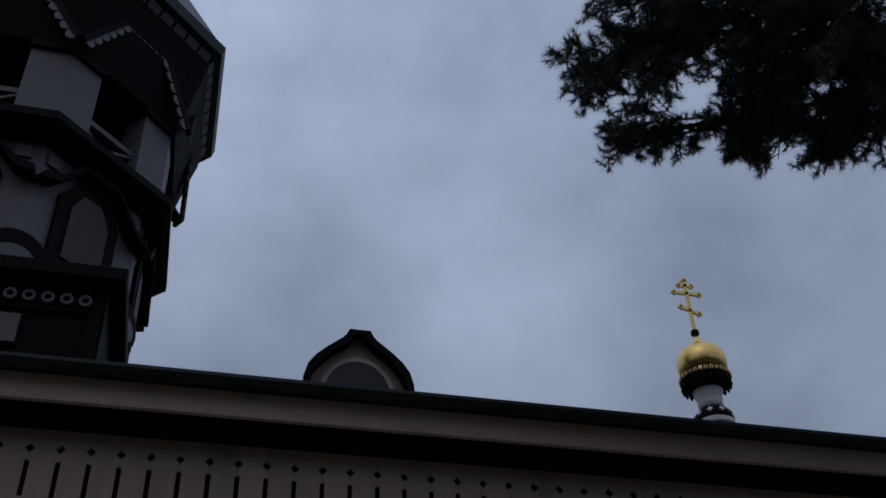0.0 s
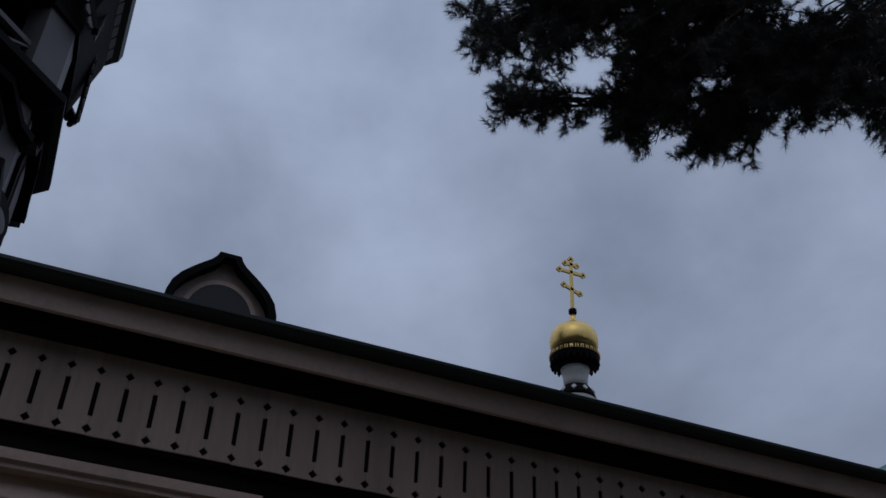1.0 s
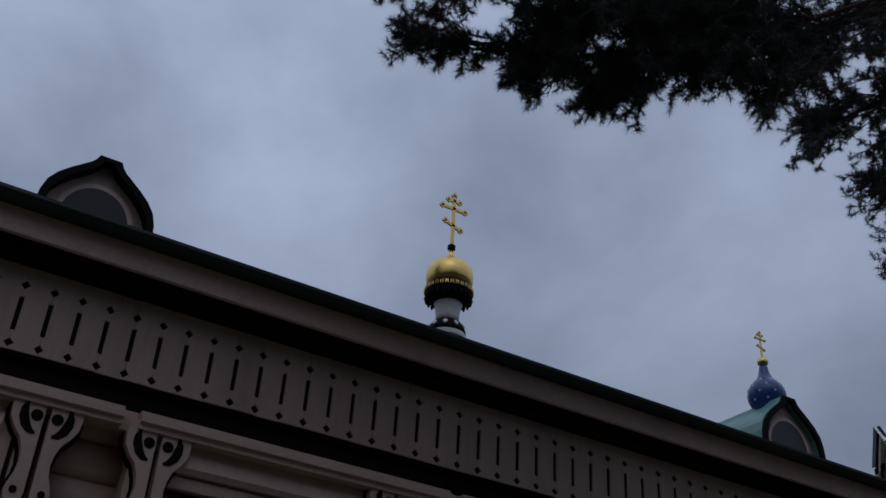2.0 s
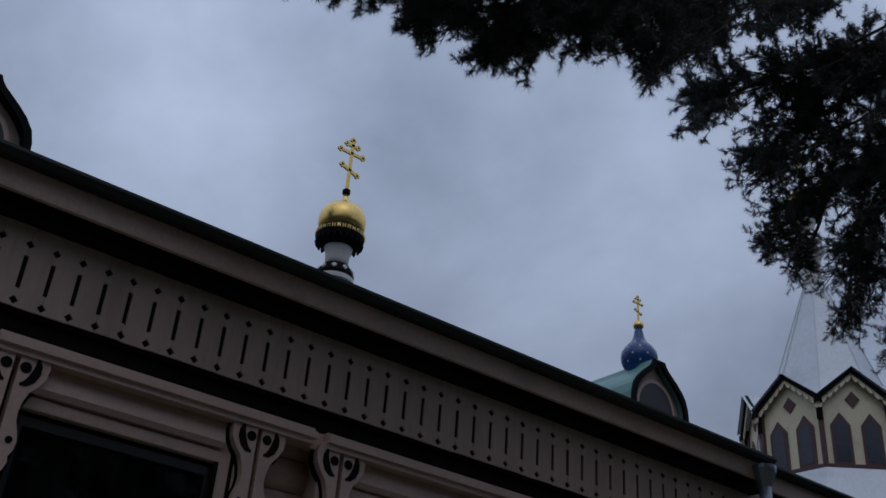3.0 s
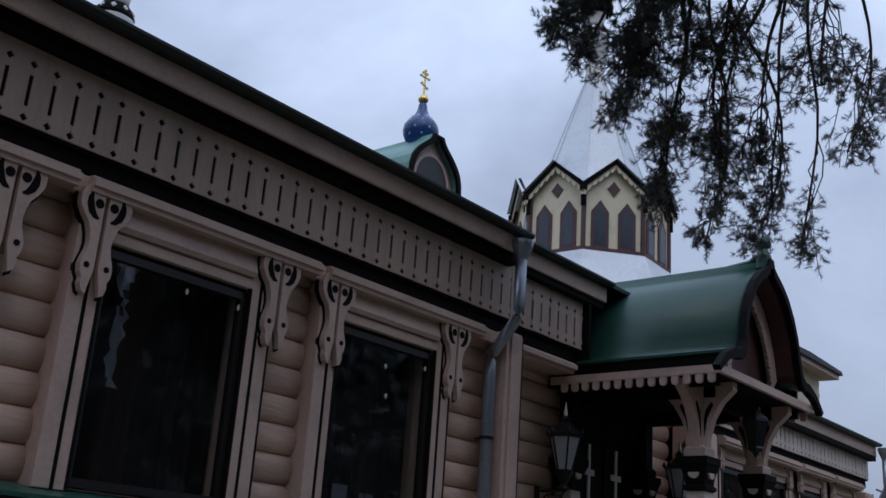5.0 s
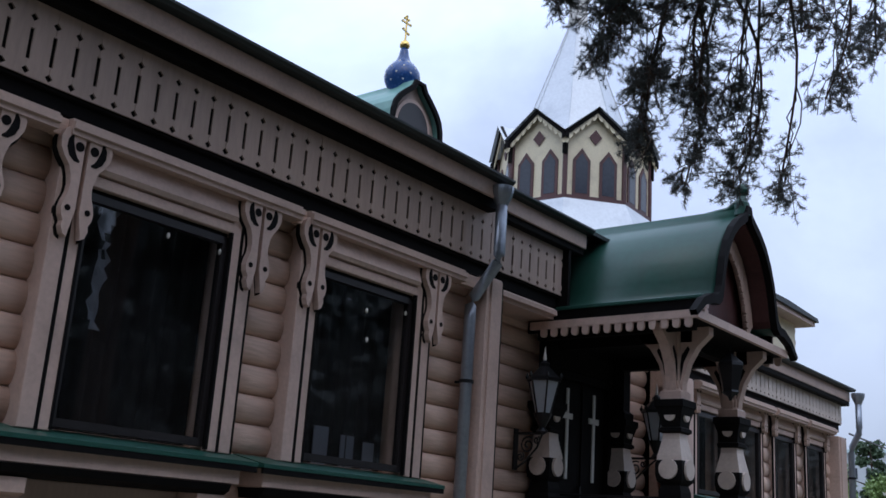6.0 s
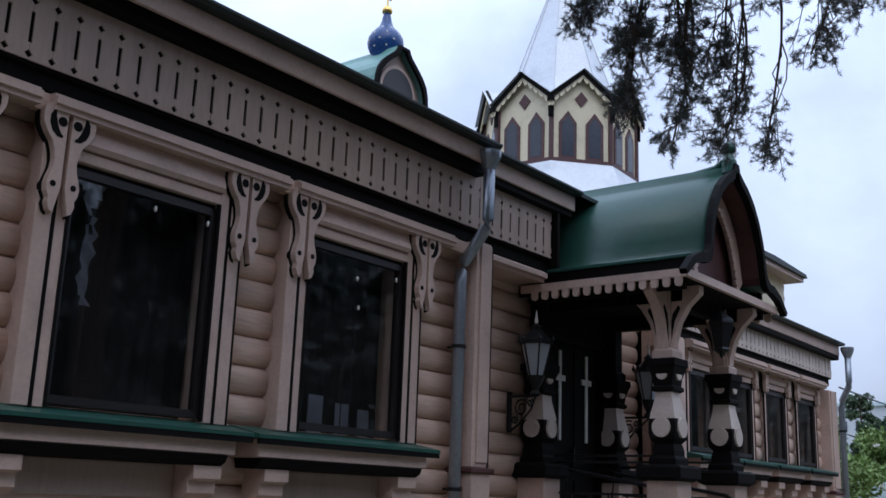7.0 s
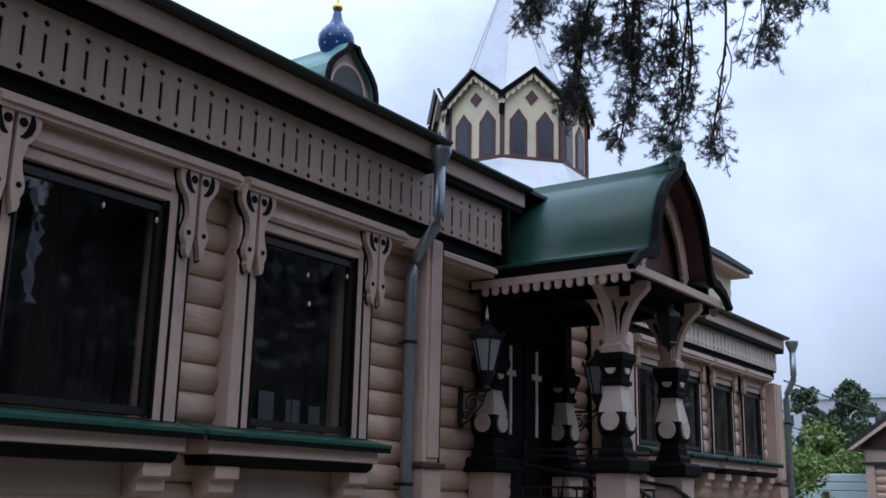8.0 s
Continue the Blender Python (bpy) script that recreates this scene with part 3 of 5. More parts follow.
def cross(bm, x, y, z, h, t, facing=0.0):
    """An eight-ended cross of flat bars with round ends, its bars along y."""
    def bar(u0, z0, u1, z1, w):
        d = Vector((u1 - u0, z1 - z0)).normalized() * w
        prism(bm, [(y + u0 - d.y, z + z0 + d.x), (y + u0 + d.y, z + z0 - d.x), (y + u1 + d.y, z + z1 - d.x), (y + u1 - d.y, z + z1 + d.x)], x - t / 2, x + t / 2, "x")
    w = h * 0.026
    bar(0, 0, 0, h * 0.92, w)
    bar(-0.19 * h, 0.70 * h, 0.19 * h, 0.70 * h, w)
    bar(-0.09 * h, 0.85 * h, 0.09 * h, 0.85 * h, w)
    bar(-0.13 * h, 0.42 * h, 0.13 * h, 0.33 * h, w)
    for u, v in ((0, 0.95), (-0.21, 0.70), (0.21, 0.70), (-0.10, 0.85), (0.10, 0.85), (-0.14, 0.425), (0.14, 0.325)):
        for du, dv in ((0, 0.03), (0.028, 0), (-0.028, 0), (0, -0.02)):
            prism(bm, [(y + (u + du) * h + 0.030 * h * math.cos(a), z + (v + dv) * h + 0.030 * h * math.sin(a)) for a in [k * math.pi / 4 for k in range(8)]], x - t / 2 + 0.001 * (1 + 20 * abs(du)) * h, x + t / 2 - 0.001 * h, "x")
    return bm


# blue onion dome on the dormer's ridge
dome = thing("blue_dome", "blue onion dome with white stars and gilt cross", "dome")
DX, DY, DZ = -7.22, 7.98, 6.53
bm = bmesh.new()
lathe(bm, [(0.14, -0.26), (0.13, -0.19), (0.165, -0.13), (0.195, -0.06), (0.205, 0.0), (0.195, 0.06), (0.165, 0.115), (0.12, 0.16), (0.08, 0.21), (0.058, 0.27), (0.048, 0.33), (0.04, 0.36)], 28, (DX, DY, DZ))
onion = part("onion", bm, BLUE, dome, smooth=True)
STAR_R = [(0.18, -0.085), (0.203, -0.01), (0.185, 0.075), (0.12, 0.158)]
for k, (r, dz) in enumerate(STAR_R):
    for i in range(8):
        a = (i + 0.5 * (k % 2)) * math.pi / 4
        bm = bmesh.new()
        c = Vector((DX + (r + 0.002) * math.cos(a), DY + (r + 0.002) * math.sin(a), DZ + dz))
        out = Vector((math.cos(a), math.sin(a), dz * 2.5)).normalized()
        side = out.cross(Vector((0, 0, 1))).normalized()
        up = side.cross(out)
        vs = [bm.verts.new(c + out * 0.004 + (0.017 if q % 2 == 0 else 0.008) * (math.cos(q * math.pi / 5) * up + math.sin(q * math.pi / 5) * side)) for q in range(10)]
        base = bm.verts.new(c - out * 0.004)
        bm.faces.new(vs)
        for q in range(10):
            bm.faces.new((vs[q], base, vs[(q + 1) % 10]))
        part("star", bm, WHITE, onion)
part("knob", lathe(bmesh.new(), [(0.03, 0.36), (0.055, 0.38), (0.06, 0.41), (0.045, 0.445), (0.02, 0.465)], 16, (DX, DY, DZ)), GOLD, dome, "gilt knob", True)
part("cross", cross(bmesh.new(), DX, DY, DZ + 0.455, 0.33, 0.016), GOLD, dome, "gilt cross")
part("drum", lathe(bmesh.new(), [(0.16, -0.6), (0.16, -0.25), (0.14, -0.25)], 20, (DX, DY, DZ)), TEAL, dome)


# ---- gilt cupolas on their turned necks ----
def gilt_cupola(name, label, x, y, z, s, zfoot):
    """z: the middle of the ball. A ribbed gold ball with a dark lettered girdle on a white turned neck."""
    c = thing(name, label, "cupola", "gilt cupolas")
    P = lambda rows: [(r * s, v * s) for r, v in rows]
    at = (x, y, z)
    part("ball", lathe(bmesh.new(), P([(0.29, -0.17), (0.315, -0.08), (0.32, 0.0), (0.305, 0.09), (0.26, 0.17), (0.19, 0.225), (0.11, 0.26), (0.06, 0.30), (0.04, 0.37), (0.035, 0.43)]), 32, at), GOLD, c, "gilt ball", True)
    girdle = part("girdle", lathe(bmesh.new(), P([(0.17, -0.42), (0.25, -0.39), (0.315, -0.32), (0.325, -0.27), (0.325, -0.20), (0.30, -0.172)]), 32, at), BLACK, c, "black girdle under the ball")
    for k in range(30):
        a = 2 * math.pi * k / 30
        bm = bmesh.new()
        m = Matrix.Translation((x, y, z - 0.235 * s)) @ Matrix.Rotation(a, 4, "Z") @ Matrix.Translation((0.326 * s, 0, 0))
        w, h = 0.021 * s, 0.026 * s
        for b in ((-w, -w * 0.5, -h, h), (w * 0.5, w, -h, h), (-w * 0.5, w * 0.5, h * (0.4 if k % 3 else -0.2), h * (0.9 if k % 2 else 0.3))):
            box(bm, -0.004 * s, 0.006 * s, *b)
        bm.transform(m)
        part("gilt_bar", bm, GOLD, girdle)
    for k in range(24):
        a = 2 * math.pi * k / 24
        m = Matrix.Translation((x, y, z - 0.345 * s)) @ Matrix.Rotation(a, 4, "Z") @ Matrix.Translation((0.30 * s, 0, 0))
        bm = lathe(bmesh.new(), [(0.001, -0.055 * s), (0.018 * s, -0.03 * s), (0.026 * s, 0), (0.018 * s, 0.02 * s)], 6)
        bm.transform(m)
        part("pendant", bm, BLACK, girdle)
    part("neck", lathe(bmesh.new(), P([(0.15, -0.70), (0.155, -0.60), (0.165, -0.50), (0.19, -0.42)]), 24, at), WHITE, c, "white painted neck", True)
    ring = part("patterned_ring", lathe(bmesh.new(), P([(0.235, -0.86), (0.245, -0.83), (0.225, -0.76), (0.175, -0.69), (0.14, -0.69)]), 24, at), BLACK, c, "black ring with white diamonds")
    for k in range(10):
        m = Matrix.Translation((x, y, z - 0.775 * s)) @ Matrix.Rotation(2 * math.pi * k / 10, 4, "Z") @ Matrix.Translation((0.228 * s, 0, 0)) @ Matrix.Rotation(radians(-32), 4, "Y")
        bm = prism(bmesh.new(), [(0.0, 0.05 * s), (0.035 * s, 0.0), (0, -0.05 * s), (-0.035 * s, 0.0)], -0.004, 0.012 * s, "x")
        bm.transform(m)
        part("white_diamond", bm, WHITE, ring)
    part("white_ring", lathe(bmesh.new(), P([(0.22, -0.96), (0.255, -0.94), (0.255, -0.88), (0.23, -0.865)]), 24, at), WHITE, c, smooth=False)
    part("lower_ring", lathe(bmesh.new(), P([(0.19, -1.10), (0.235, -1.07), (0.245, -0.99), (0.22, -0.961)]), 24, at), ZINC, c, "grey metal ring")
    part("foot", lathe(bmesh.new(), [(0.26 * s, zfoot - z), (0.20 * s, -1.3 * s), (0.19 * s, -1.10 * s)], 16, at), WHITE, c)
    part("collar", lathe(bmesh.new(), P([(0.03, 0.43), (0.055, 0.445), (0.055, 0.50), (0.03, 0.52)]), 14, at), BLACK, c)
    part("cross", cross(bmesh.new(), x, y, z + 0.51 * s, 0.86 * s, 0.03 * s), GOLD, c, "gilt eight-ended cross")
    return c


gilt_cupola("gold_cupola", "gold ball cupola with cross on white neck", -10.5, 5.88, 8.82, 1.0, 6.9)

# ---- the octagonal lantern tower with a tin tent roof ----
CX, CY, CR = -10.75, 17.4, 1.55
OCT = 3.5
Z_SK, Z_VA, Z_PK, Z_AP = 7.98, 9.32, 9.82, 12.35
lan = thing("octagon_tower", "cream octagonal lantern tower with silver tent roof", "tower")


def octo(r, k, turn=22.5):
    a = radians(turn + OCT + 45 * k)
    return (CX + r * math.cos(a), CY + r * math.sin(a))


bm = bmesh.new()
lathe(bm, [(2.35, 6.55), (CR + 0.06, Z_SK - 0.03), (CR - 0.1, Z_SK)], 8, (CX, CY, 0), radians(22.5 + OCT))
part("skirt_roof", bm, TIN, lan, "silver tin skirt roof")
def tent_r(z):
    """The tent roof's corner radius at a height."""
    return 0.2 + (Z_AP - z) * 0.36


bm = bmesh.new()
lathe(bm, [(tent_r(Z_VA - 0.1), Z_VA - 0.1), (0.2, Z_AP)], 8, (CX, CY, 0), radians(22.5 + OCT))
part("tent_roof", bm, TIN, lan, "silver tin tent roof")
for k in range(8):
    bm = bmesh.new()
    tube(bm, [(*octo(tent_r(Z_VA) + 0.005, k), Z_VA), (*octo(0.205, k), Z_AP)], 0.014, 5)
    part("tent_seam", bm, TIN, lan)
    RF = (CR + 0.24) * math.cos(radians(22.5))
    bm = bmesh.new()
    p, q = bm.verts.new((*octo(RF, k, 45), Z_PK + 0.02)), bm.verts.new((*octo(tent_r(Z_PK) * 0.9, k, 45), Z_PK + 0.02))
    a, b = bm.verts.new((*octo(CR + 0.24, k), Z_VA - 0.05)), bm.verts.new((*octo(CR + 0.24, k + 1), Z_VA - 0.05))
    a2, b2 = bm.verts.new((*octo(tent_r(Z_VA) - 0.05, k), Z_VA + 0.02)), bm.verts.new((*octo(tent_r(Z_VA) - 0.05, k + 1), Z_VA + 0.02))
    bm.faces.new((p, a, a2, q))
    bm.faces.new((p, q, b2, b))
    part("gable_roof", bm, TIN, lan, "small tin gable roof")
for k in range(8):
    # one face: wall gable, two arched windows, a diamond, barge boards and scallops
    ang = radians(45 + OCT + 45 * k)
    rf = CR * math.cos(radians(22.5))
    hw = CR * math.sin(radians(22.5))
    m = Matrix.Translation((CX, CY, 0)) @ Matrix.Rotation(ang, 4, "Z") @ Matrix.Translation((rf, 0, 0))
    bm = prism(bmesh.new(), [(-hw, Z_SK), (hw, Z_SK), (hw, Z_VA), (0, Z_PK - 0.08), (-hw, Z_VA)], -0.08, 0, "x")
    bm.transform(m)
    wall = part("wall", bm, CREAM, lan)
    for s in (-1, 1):
        c = s * 0.27
        bm = prism(bmesh.new(), [(c - 0.175, Z_SK + 0.05), (c + 0.175, Z_SK + 0.05), (c + 0.175, Z_SK + 0.78), (c, Z_SK + 1.02), (c - 0.175, Z_SK + 0.78)], 0.0, 0.03, "x")
        bm.transform(m)
        w = part("window", bm, MAROON, wall, "maroon framed pointed window")
        bm = prism(bmesh.new(), [(c - 0.12, Z_SK + 0.10), (c + 0.12, Z_SK + 0.10), (c + 0.12, Z_SK + 0.75), (c, Z_SK + 0.92), (c - 0.12, Z_SK + 0.75)], 0.03, 0.035, "x")
        bm.transform(m)
        part("pane", bm, PANE, w)
        bm = bmesh.new()
        a, b = Vector((0, s * (hw + 0.12), Z_VA - 0.10)), Vector((0, 0, Z_PK + 0.03))
        d = (b - a).normalized()
        nrm = Vector((0, -d.z, d.y)) * (1 if s > 0 else -1)
        q = [a, b, b + Vector((0, 0, -0.11)), a + Vector((0, 0, -0.11))]
        prism(bm, [(v.y, v.z) for v in q], 0.10, 0.16, "x")
        bm.transform(m)
        barge = part("barge_board", bm, BLACK, wall, "dark barge board")
        n = 6
        for i in range(n):
            t = (i + 0.5) / n
            p = a + (b - a) * t + Vector((0, 0, -0.13))
            e = 0.5 * (b - a).length / n
            pts = [(p.y + d.y * e * u, p.z + d.z * e * u - v) for u, v in ((-0.96, -0.02), (0.96, -0.02), (0.9, 0.045), (0.5, 0.085), (0, 0.10), (-0.5, 0.085), (-0.9, 0.045))]
            bm = prism(bmesh.new(), pts, 0.105, 0.125, "x")
            bm.transform(m)
            part("scallop", bm, CREAM, barge, "cream scallop")
        bm = boxes((-0.02, 0.10, s * hw - 0.02 if s > 0 else s * hw - 0.03, s * hw + 0.03 if s > 0 else s * hw + 0.02, Z_VA - 0.48, Z_VA - 0.10))
        bm.transform(m)
        part("gable_bracket", bm, BLACK, wall)
    bm = prism(bmesh.new(), [(0, Z_SK + 1.12), (0.13, Z_SK + 1.28), (0, Z_SK + 1.44), (-0.13, Z_SK + 1.28)], 0.0, 0.025, "x")
    bm.transform(m)
    part("diamond", bm, MAROON, wall, "maroon diamond panel")
    bm = boxes((0.0, 0.05, -hw - 0.02, hw + 0.02, Z_SK - 0.06, Z_SK + 0.045))
    bm.transform(m)
    part("base_rail", bm, MAROON, wall)
    x, y = octo(CR + 0.015, k)
    part("corner_post", lathe(bmesh.new(), [(0.05, Z_SK), (0.05, Z_VA)], 8, (x, y, 0)), MAROON, lan, "maroon corner post")
part("spire_neck", lathe(bmesh.new(), [(0.2, 12.33), (0.23, 12.40), (0.21, 12.5), (0.2, 13.0), (0.3, 13.1), (0.33, 13.18), (0.27, 13.26), (0.2, 13.32), (0.2, 13.4)], 16, (CX, CY, 0)), WHITE, lan, "white turned neck", True)
gilt_cupola("gold_cupola", "gold cupola crowning the silver tent roof", CX, CY, 14.42, 1.12, 13.2)

# ---- the porch ----
PC = 9.67
PX0, PX1, PY0, PY1, PZ = -5.74, -3.93, 8.56, 10.78, 3.66
GX = -3.96
porch = thing("porch", "carved entrance porch with a green barrel roof", "porch")
BARREL = [(0.035, 5.06), (0.06, 4.98), (0.14, 4.93), (0.27, 4.86), (0.42, 4.74), (0.55, 4.57), (0.64, 4.38), (0.69, 4.20), (0.715, 4.08), (0.75, 4.01), (0.82, 3.955), (0.92, 3.915), (1.00, 3.895)]
BARREL = [(u * 0.97, max(v - 0.06, 3.93 - 0.03 * u)) for u, v in BARREL]
bm = bmesh.new()
op = mirror_y(BARREL, PC)
ip = mirror_y([(max(u - 0.03, 0.003), v - 0.035) for u, v in BARREL], PC)
nb = len(BARREL)
r0 = [[bm.verts.new((x, u, v)) for u, v in op] for x in (GX + 0.01, PX0 + 0.02)]
r1 = [[bm.verts.new((x, u, v)) for u, v in ip] for x in (GX + 0.01, PX0 + 0.02)]
for k in range(len(op)):
    j = (k + 1) % len(op)
    if k == nb - 1:
        continue
    bm.faces.new((r0[0][k], r0[0][j], r0[1][j], r0[1][k]))
    bm.faces.new((r1[0][k], r1[1][k], r1[1][j], r1[0][j]))
    bm.faces.new((r0[0][k], r1[0][k], r1[0][j], r0[0][j]))
for k in (nb - 1, nb):
    bm.faces.new((r0[0][k], r0[1][k], r1[1][k], r1[0][k]))
roof = part("barrel_roof", bm, GREEN, porch, "glossy green barrel roof", True)
bm = bmesh.new()
tube(bm, [(PX0 + 0.05, PC, 4.97), (GX - 0.40, PC, 4.98), (GX - 0.15, PC, 5.01), (GX - 0.02, PC, 5.09)], 0.035, 8)
part("ridge_roll", bm, GREEN, roof)
for y in (PC - 0.985, PC + 0.955):
    part("eave_lip", boxes((PX0 + 0.05, GX + 0.01, y, y + 0.03, 3.868, 3.905), bevel=0.006), GREEN, roof)
bm = lathe(bmesh.new(), [(0.085, 4.93), (0.075, 5.06), (0.05, 5.11), (0.042, 5.135), (0.066, 5.165), (0.074, 5.20), (0.066, 5.235), (0.04, 5.262), (0.005, 5.27)], 14, (GX + 0.0, PC, 0))
part("finial", bm, GREEN, porch, "green ball finial")
# front gable
bm = bmesh.new()
outer = mirror_y([(u * 1.0 + 0.012, v + 0.02) for u, v in BARREL[:-1]] + [(1.10, 3.84), (1.27, 3.69)], PC)
inner = mirror_y([(max(u * 0.955, 0.01), v - 0.065) for u, v in BARREL[:-1]] + [(1.05, 3.78), (1.23, 3.65)], PC)
half = len(outer) // 2
for k in range(len(outer)):
    j = (k + 1) % len(outer)
    if k == half - 1:
        continue
    a = [bm.verts.new((GX + 0.015, u, v)) for u, v in (outer[k], outer[j], inner[j], inner[k])]
    b = [bm.verts.new((GX + 0.085, u, v)) for u, v in (outer[k], outer[j], inner[j], inner[k])]
    bm.faces.new(b)
    bm.faces.new(a[::-1])
    bm.faces.new((a[1], b[1], b[0], a[0]))
    bm.faces.new((a[3], b[3], b[2], a[2]))
bmesh.ops.remove_doubles(bm, verts=bm.verts, dist=1e-4)
gable = part("gable_rim", bm, BLACK, porch, "black keel-shaped gable rim")
inn2 = mirror_y([(max(u * 0.93 - 0.004, 0.006), v - 0.10) for u, v in BARREL[:9]], PC)
inn3 = mirror_y([(max(u * 0.93 - 0.115, 0.004), v - 0.20 + 0.0 * v) for u, v in BARREL[:9]], PC)
bm = bmesh.new()
for k in range(len(inn2)):
    j = (k + 1) % len(inn2)
    if k == 8:
        continue
    q = (inn2[k], inn2[j], inn3[j], inn3[k])
    a = [bm.verts.new((GX - 0.22, u, v)) for u, v in q]
    b = [bm.verts.new((GX - 0.16, u, v)) for u, v in q]
    bm.faces.new(b)
    bm.faces.new(a[::-1])
    bm.faces.new((a[3], b[3], b[2], a[2]))
bmesh.ops.remove_doubles(bm, verts=bm.verts, dist=1e-4)
part("gable_board", bm, TRIM, gable, "tan curved gable board")
path3 = inn3[:9]
segs = []
for s in (1, -1):
    pts = [Vector((PC + s * (u - PC), v)) for u, v in path3[1:]]
    total = 0.0
    for a, b in zip(pts, pts[1:]):
        L = (b - a).length
        n = max(1, round(L / 0.075))
        for i in range(n):
            segs.append((a + (b - a) * ((i + 0.5) / n), (b - a).normalized(), L / n, s))
for c, d, L, s in segs:
    nrm = Vector((-d.y, d.x)) * (-s)
    pts = [c + d * (u * L * 0.46) + nrm * w for u, w in ((-1, -0.03), (1, -0.03), (1, 0.025), (0.6, 0.05), (-0.6, 0.05), (-1, 0.025))]
    part("scallop", prism(bmesh.new(), [(p.x, p.y) for p in pts], GX - 0.185, GX - 0.155, "x"), TRIM, gable)
bm = prism(bmesh.new(), mirror_y([(max(u * 0.95, 0.003), v - 0.06) for u, v in BARREL[:9]] + [(0.66, PZ + 0.01)], PC), GX - 0.30, GX - 0.26, "x")
part("tympanum", bm, MAROON, porch, "dark maroon recessed gable field")
# dark lining under the barrel's front overhang
bm = bmesh.new()
lo = mirror_y([(max(u - 0.036, 0.002), v - 0.042) for u, v in BARREL[:10]], PC)
hi = mirror_y([(max(u - 0.046, 0.001), v - 0.052) for u, v in BARREL[:10]], PC)
rows = [[bm.verts.new((x, u, v)) for u, v in line] for line, x in ((lo, GX + 0.012), (lo, GX - 0.25), (hi, GX - 0.25), (hi, GX + 0.012))]
for k in range(len(lo) - 1):
    if k == 9:
        continue
    for p, q in ((0, 1), (1, 2), (2, 3), (3, 0)):
        bm.faces.new((rows[p][k], rows[p][k + 1], rows[q][k + 1], rows[q][k]))
part("gable_lining", bm, MAROON, gable, "dark maroon boarded lining")
# eave slab with hanging teeth
part("eave_board", boxes((PX0, PX1, PY0, PY0 + 0.04, PZ, PZ + 0.075), (PX0, PX1, PY1 - 0.04, PY1, PZ, PZ + 0.075), (PX1 - 0.04, PX1, PY0 + 0.04, PY1 - 0.04, PZ, PZ + 0.075)), TRIM, porch, "tan eave board")
# boards and ceiling in black carry the shadow under the roof's lip
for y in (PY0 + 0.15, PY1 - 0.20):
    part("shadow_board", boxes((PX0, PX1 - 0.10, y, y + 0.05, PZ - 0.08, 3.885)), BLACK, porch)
part("porch_ceiling", boxes((PX0, PX1 - 0.05, PY0 + 0.05, PY1 - 0.05, PZ + 0.0, PZ + 0.03)), BLACK, porch, "boarded porch ceiling coloured black for the shade there")


def tooth(m, parent):
    bm = prism(bmesh.new(), [(-0.036, 0.0), (0.036, 0.0), (0.036, -0.055), (0.026, -0.078), (0.0, -0.086), (-0.026, -0.078), (-0.036, -0.055)], 0, 0.025, "y")
    return piece("tooth", finish("tooth", bm, TRIM), parent, m)


first = None
n = 14
for k in range(n):
    x = PX0 + 0.10 + (PX1 - PX0 - 0.14) * (k + 0.5) / n
    for y in (PY0 + 0.004, PY1 - 0.03):
        m = Matrix.Translation((x, y, PZ))
        if first is None:
            first = tooth(m, porch)
        else:
            piece("tooth", first.data, porch, m)


def arm(x, y, dx, dy, reach):
    """A curved bracket from a column's neck out to the eave, flat in its own plane."""
    out = [(0.05, 2.98), (0.085, 2.99), (0.10, 3.15), (0.15, 3.32), (0.24, 3.47), (reach, 3.58), (reach, 3.655), (0.03, 3.655), (0.03, 3.3)]
    bm = prism(bmesh.new(), out, -0.05, 0.05, "y")
    bm.transform(Matrix.Translation((x, y, 0)) @ Matrix.Rotation(math.atan2(dy, dx), 4, "Z"))
    return bm


def square(bm, x, y, rows):
    """Square turned shape: half-width and height pairs."""
    lathe(bm, [(r * math.sqrt(2), z) for r, z in rows], 4, (x, y, 0), radians(45))
    return bm


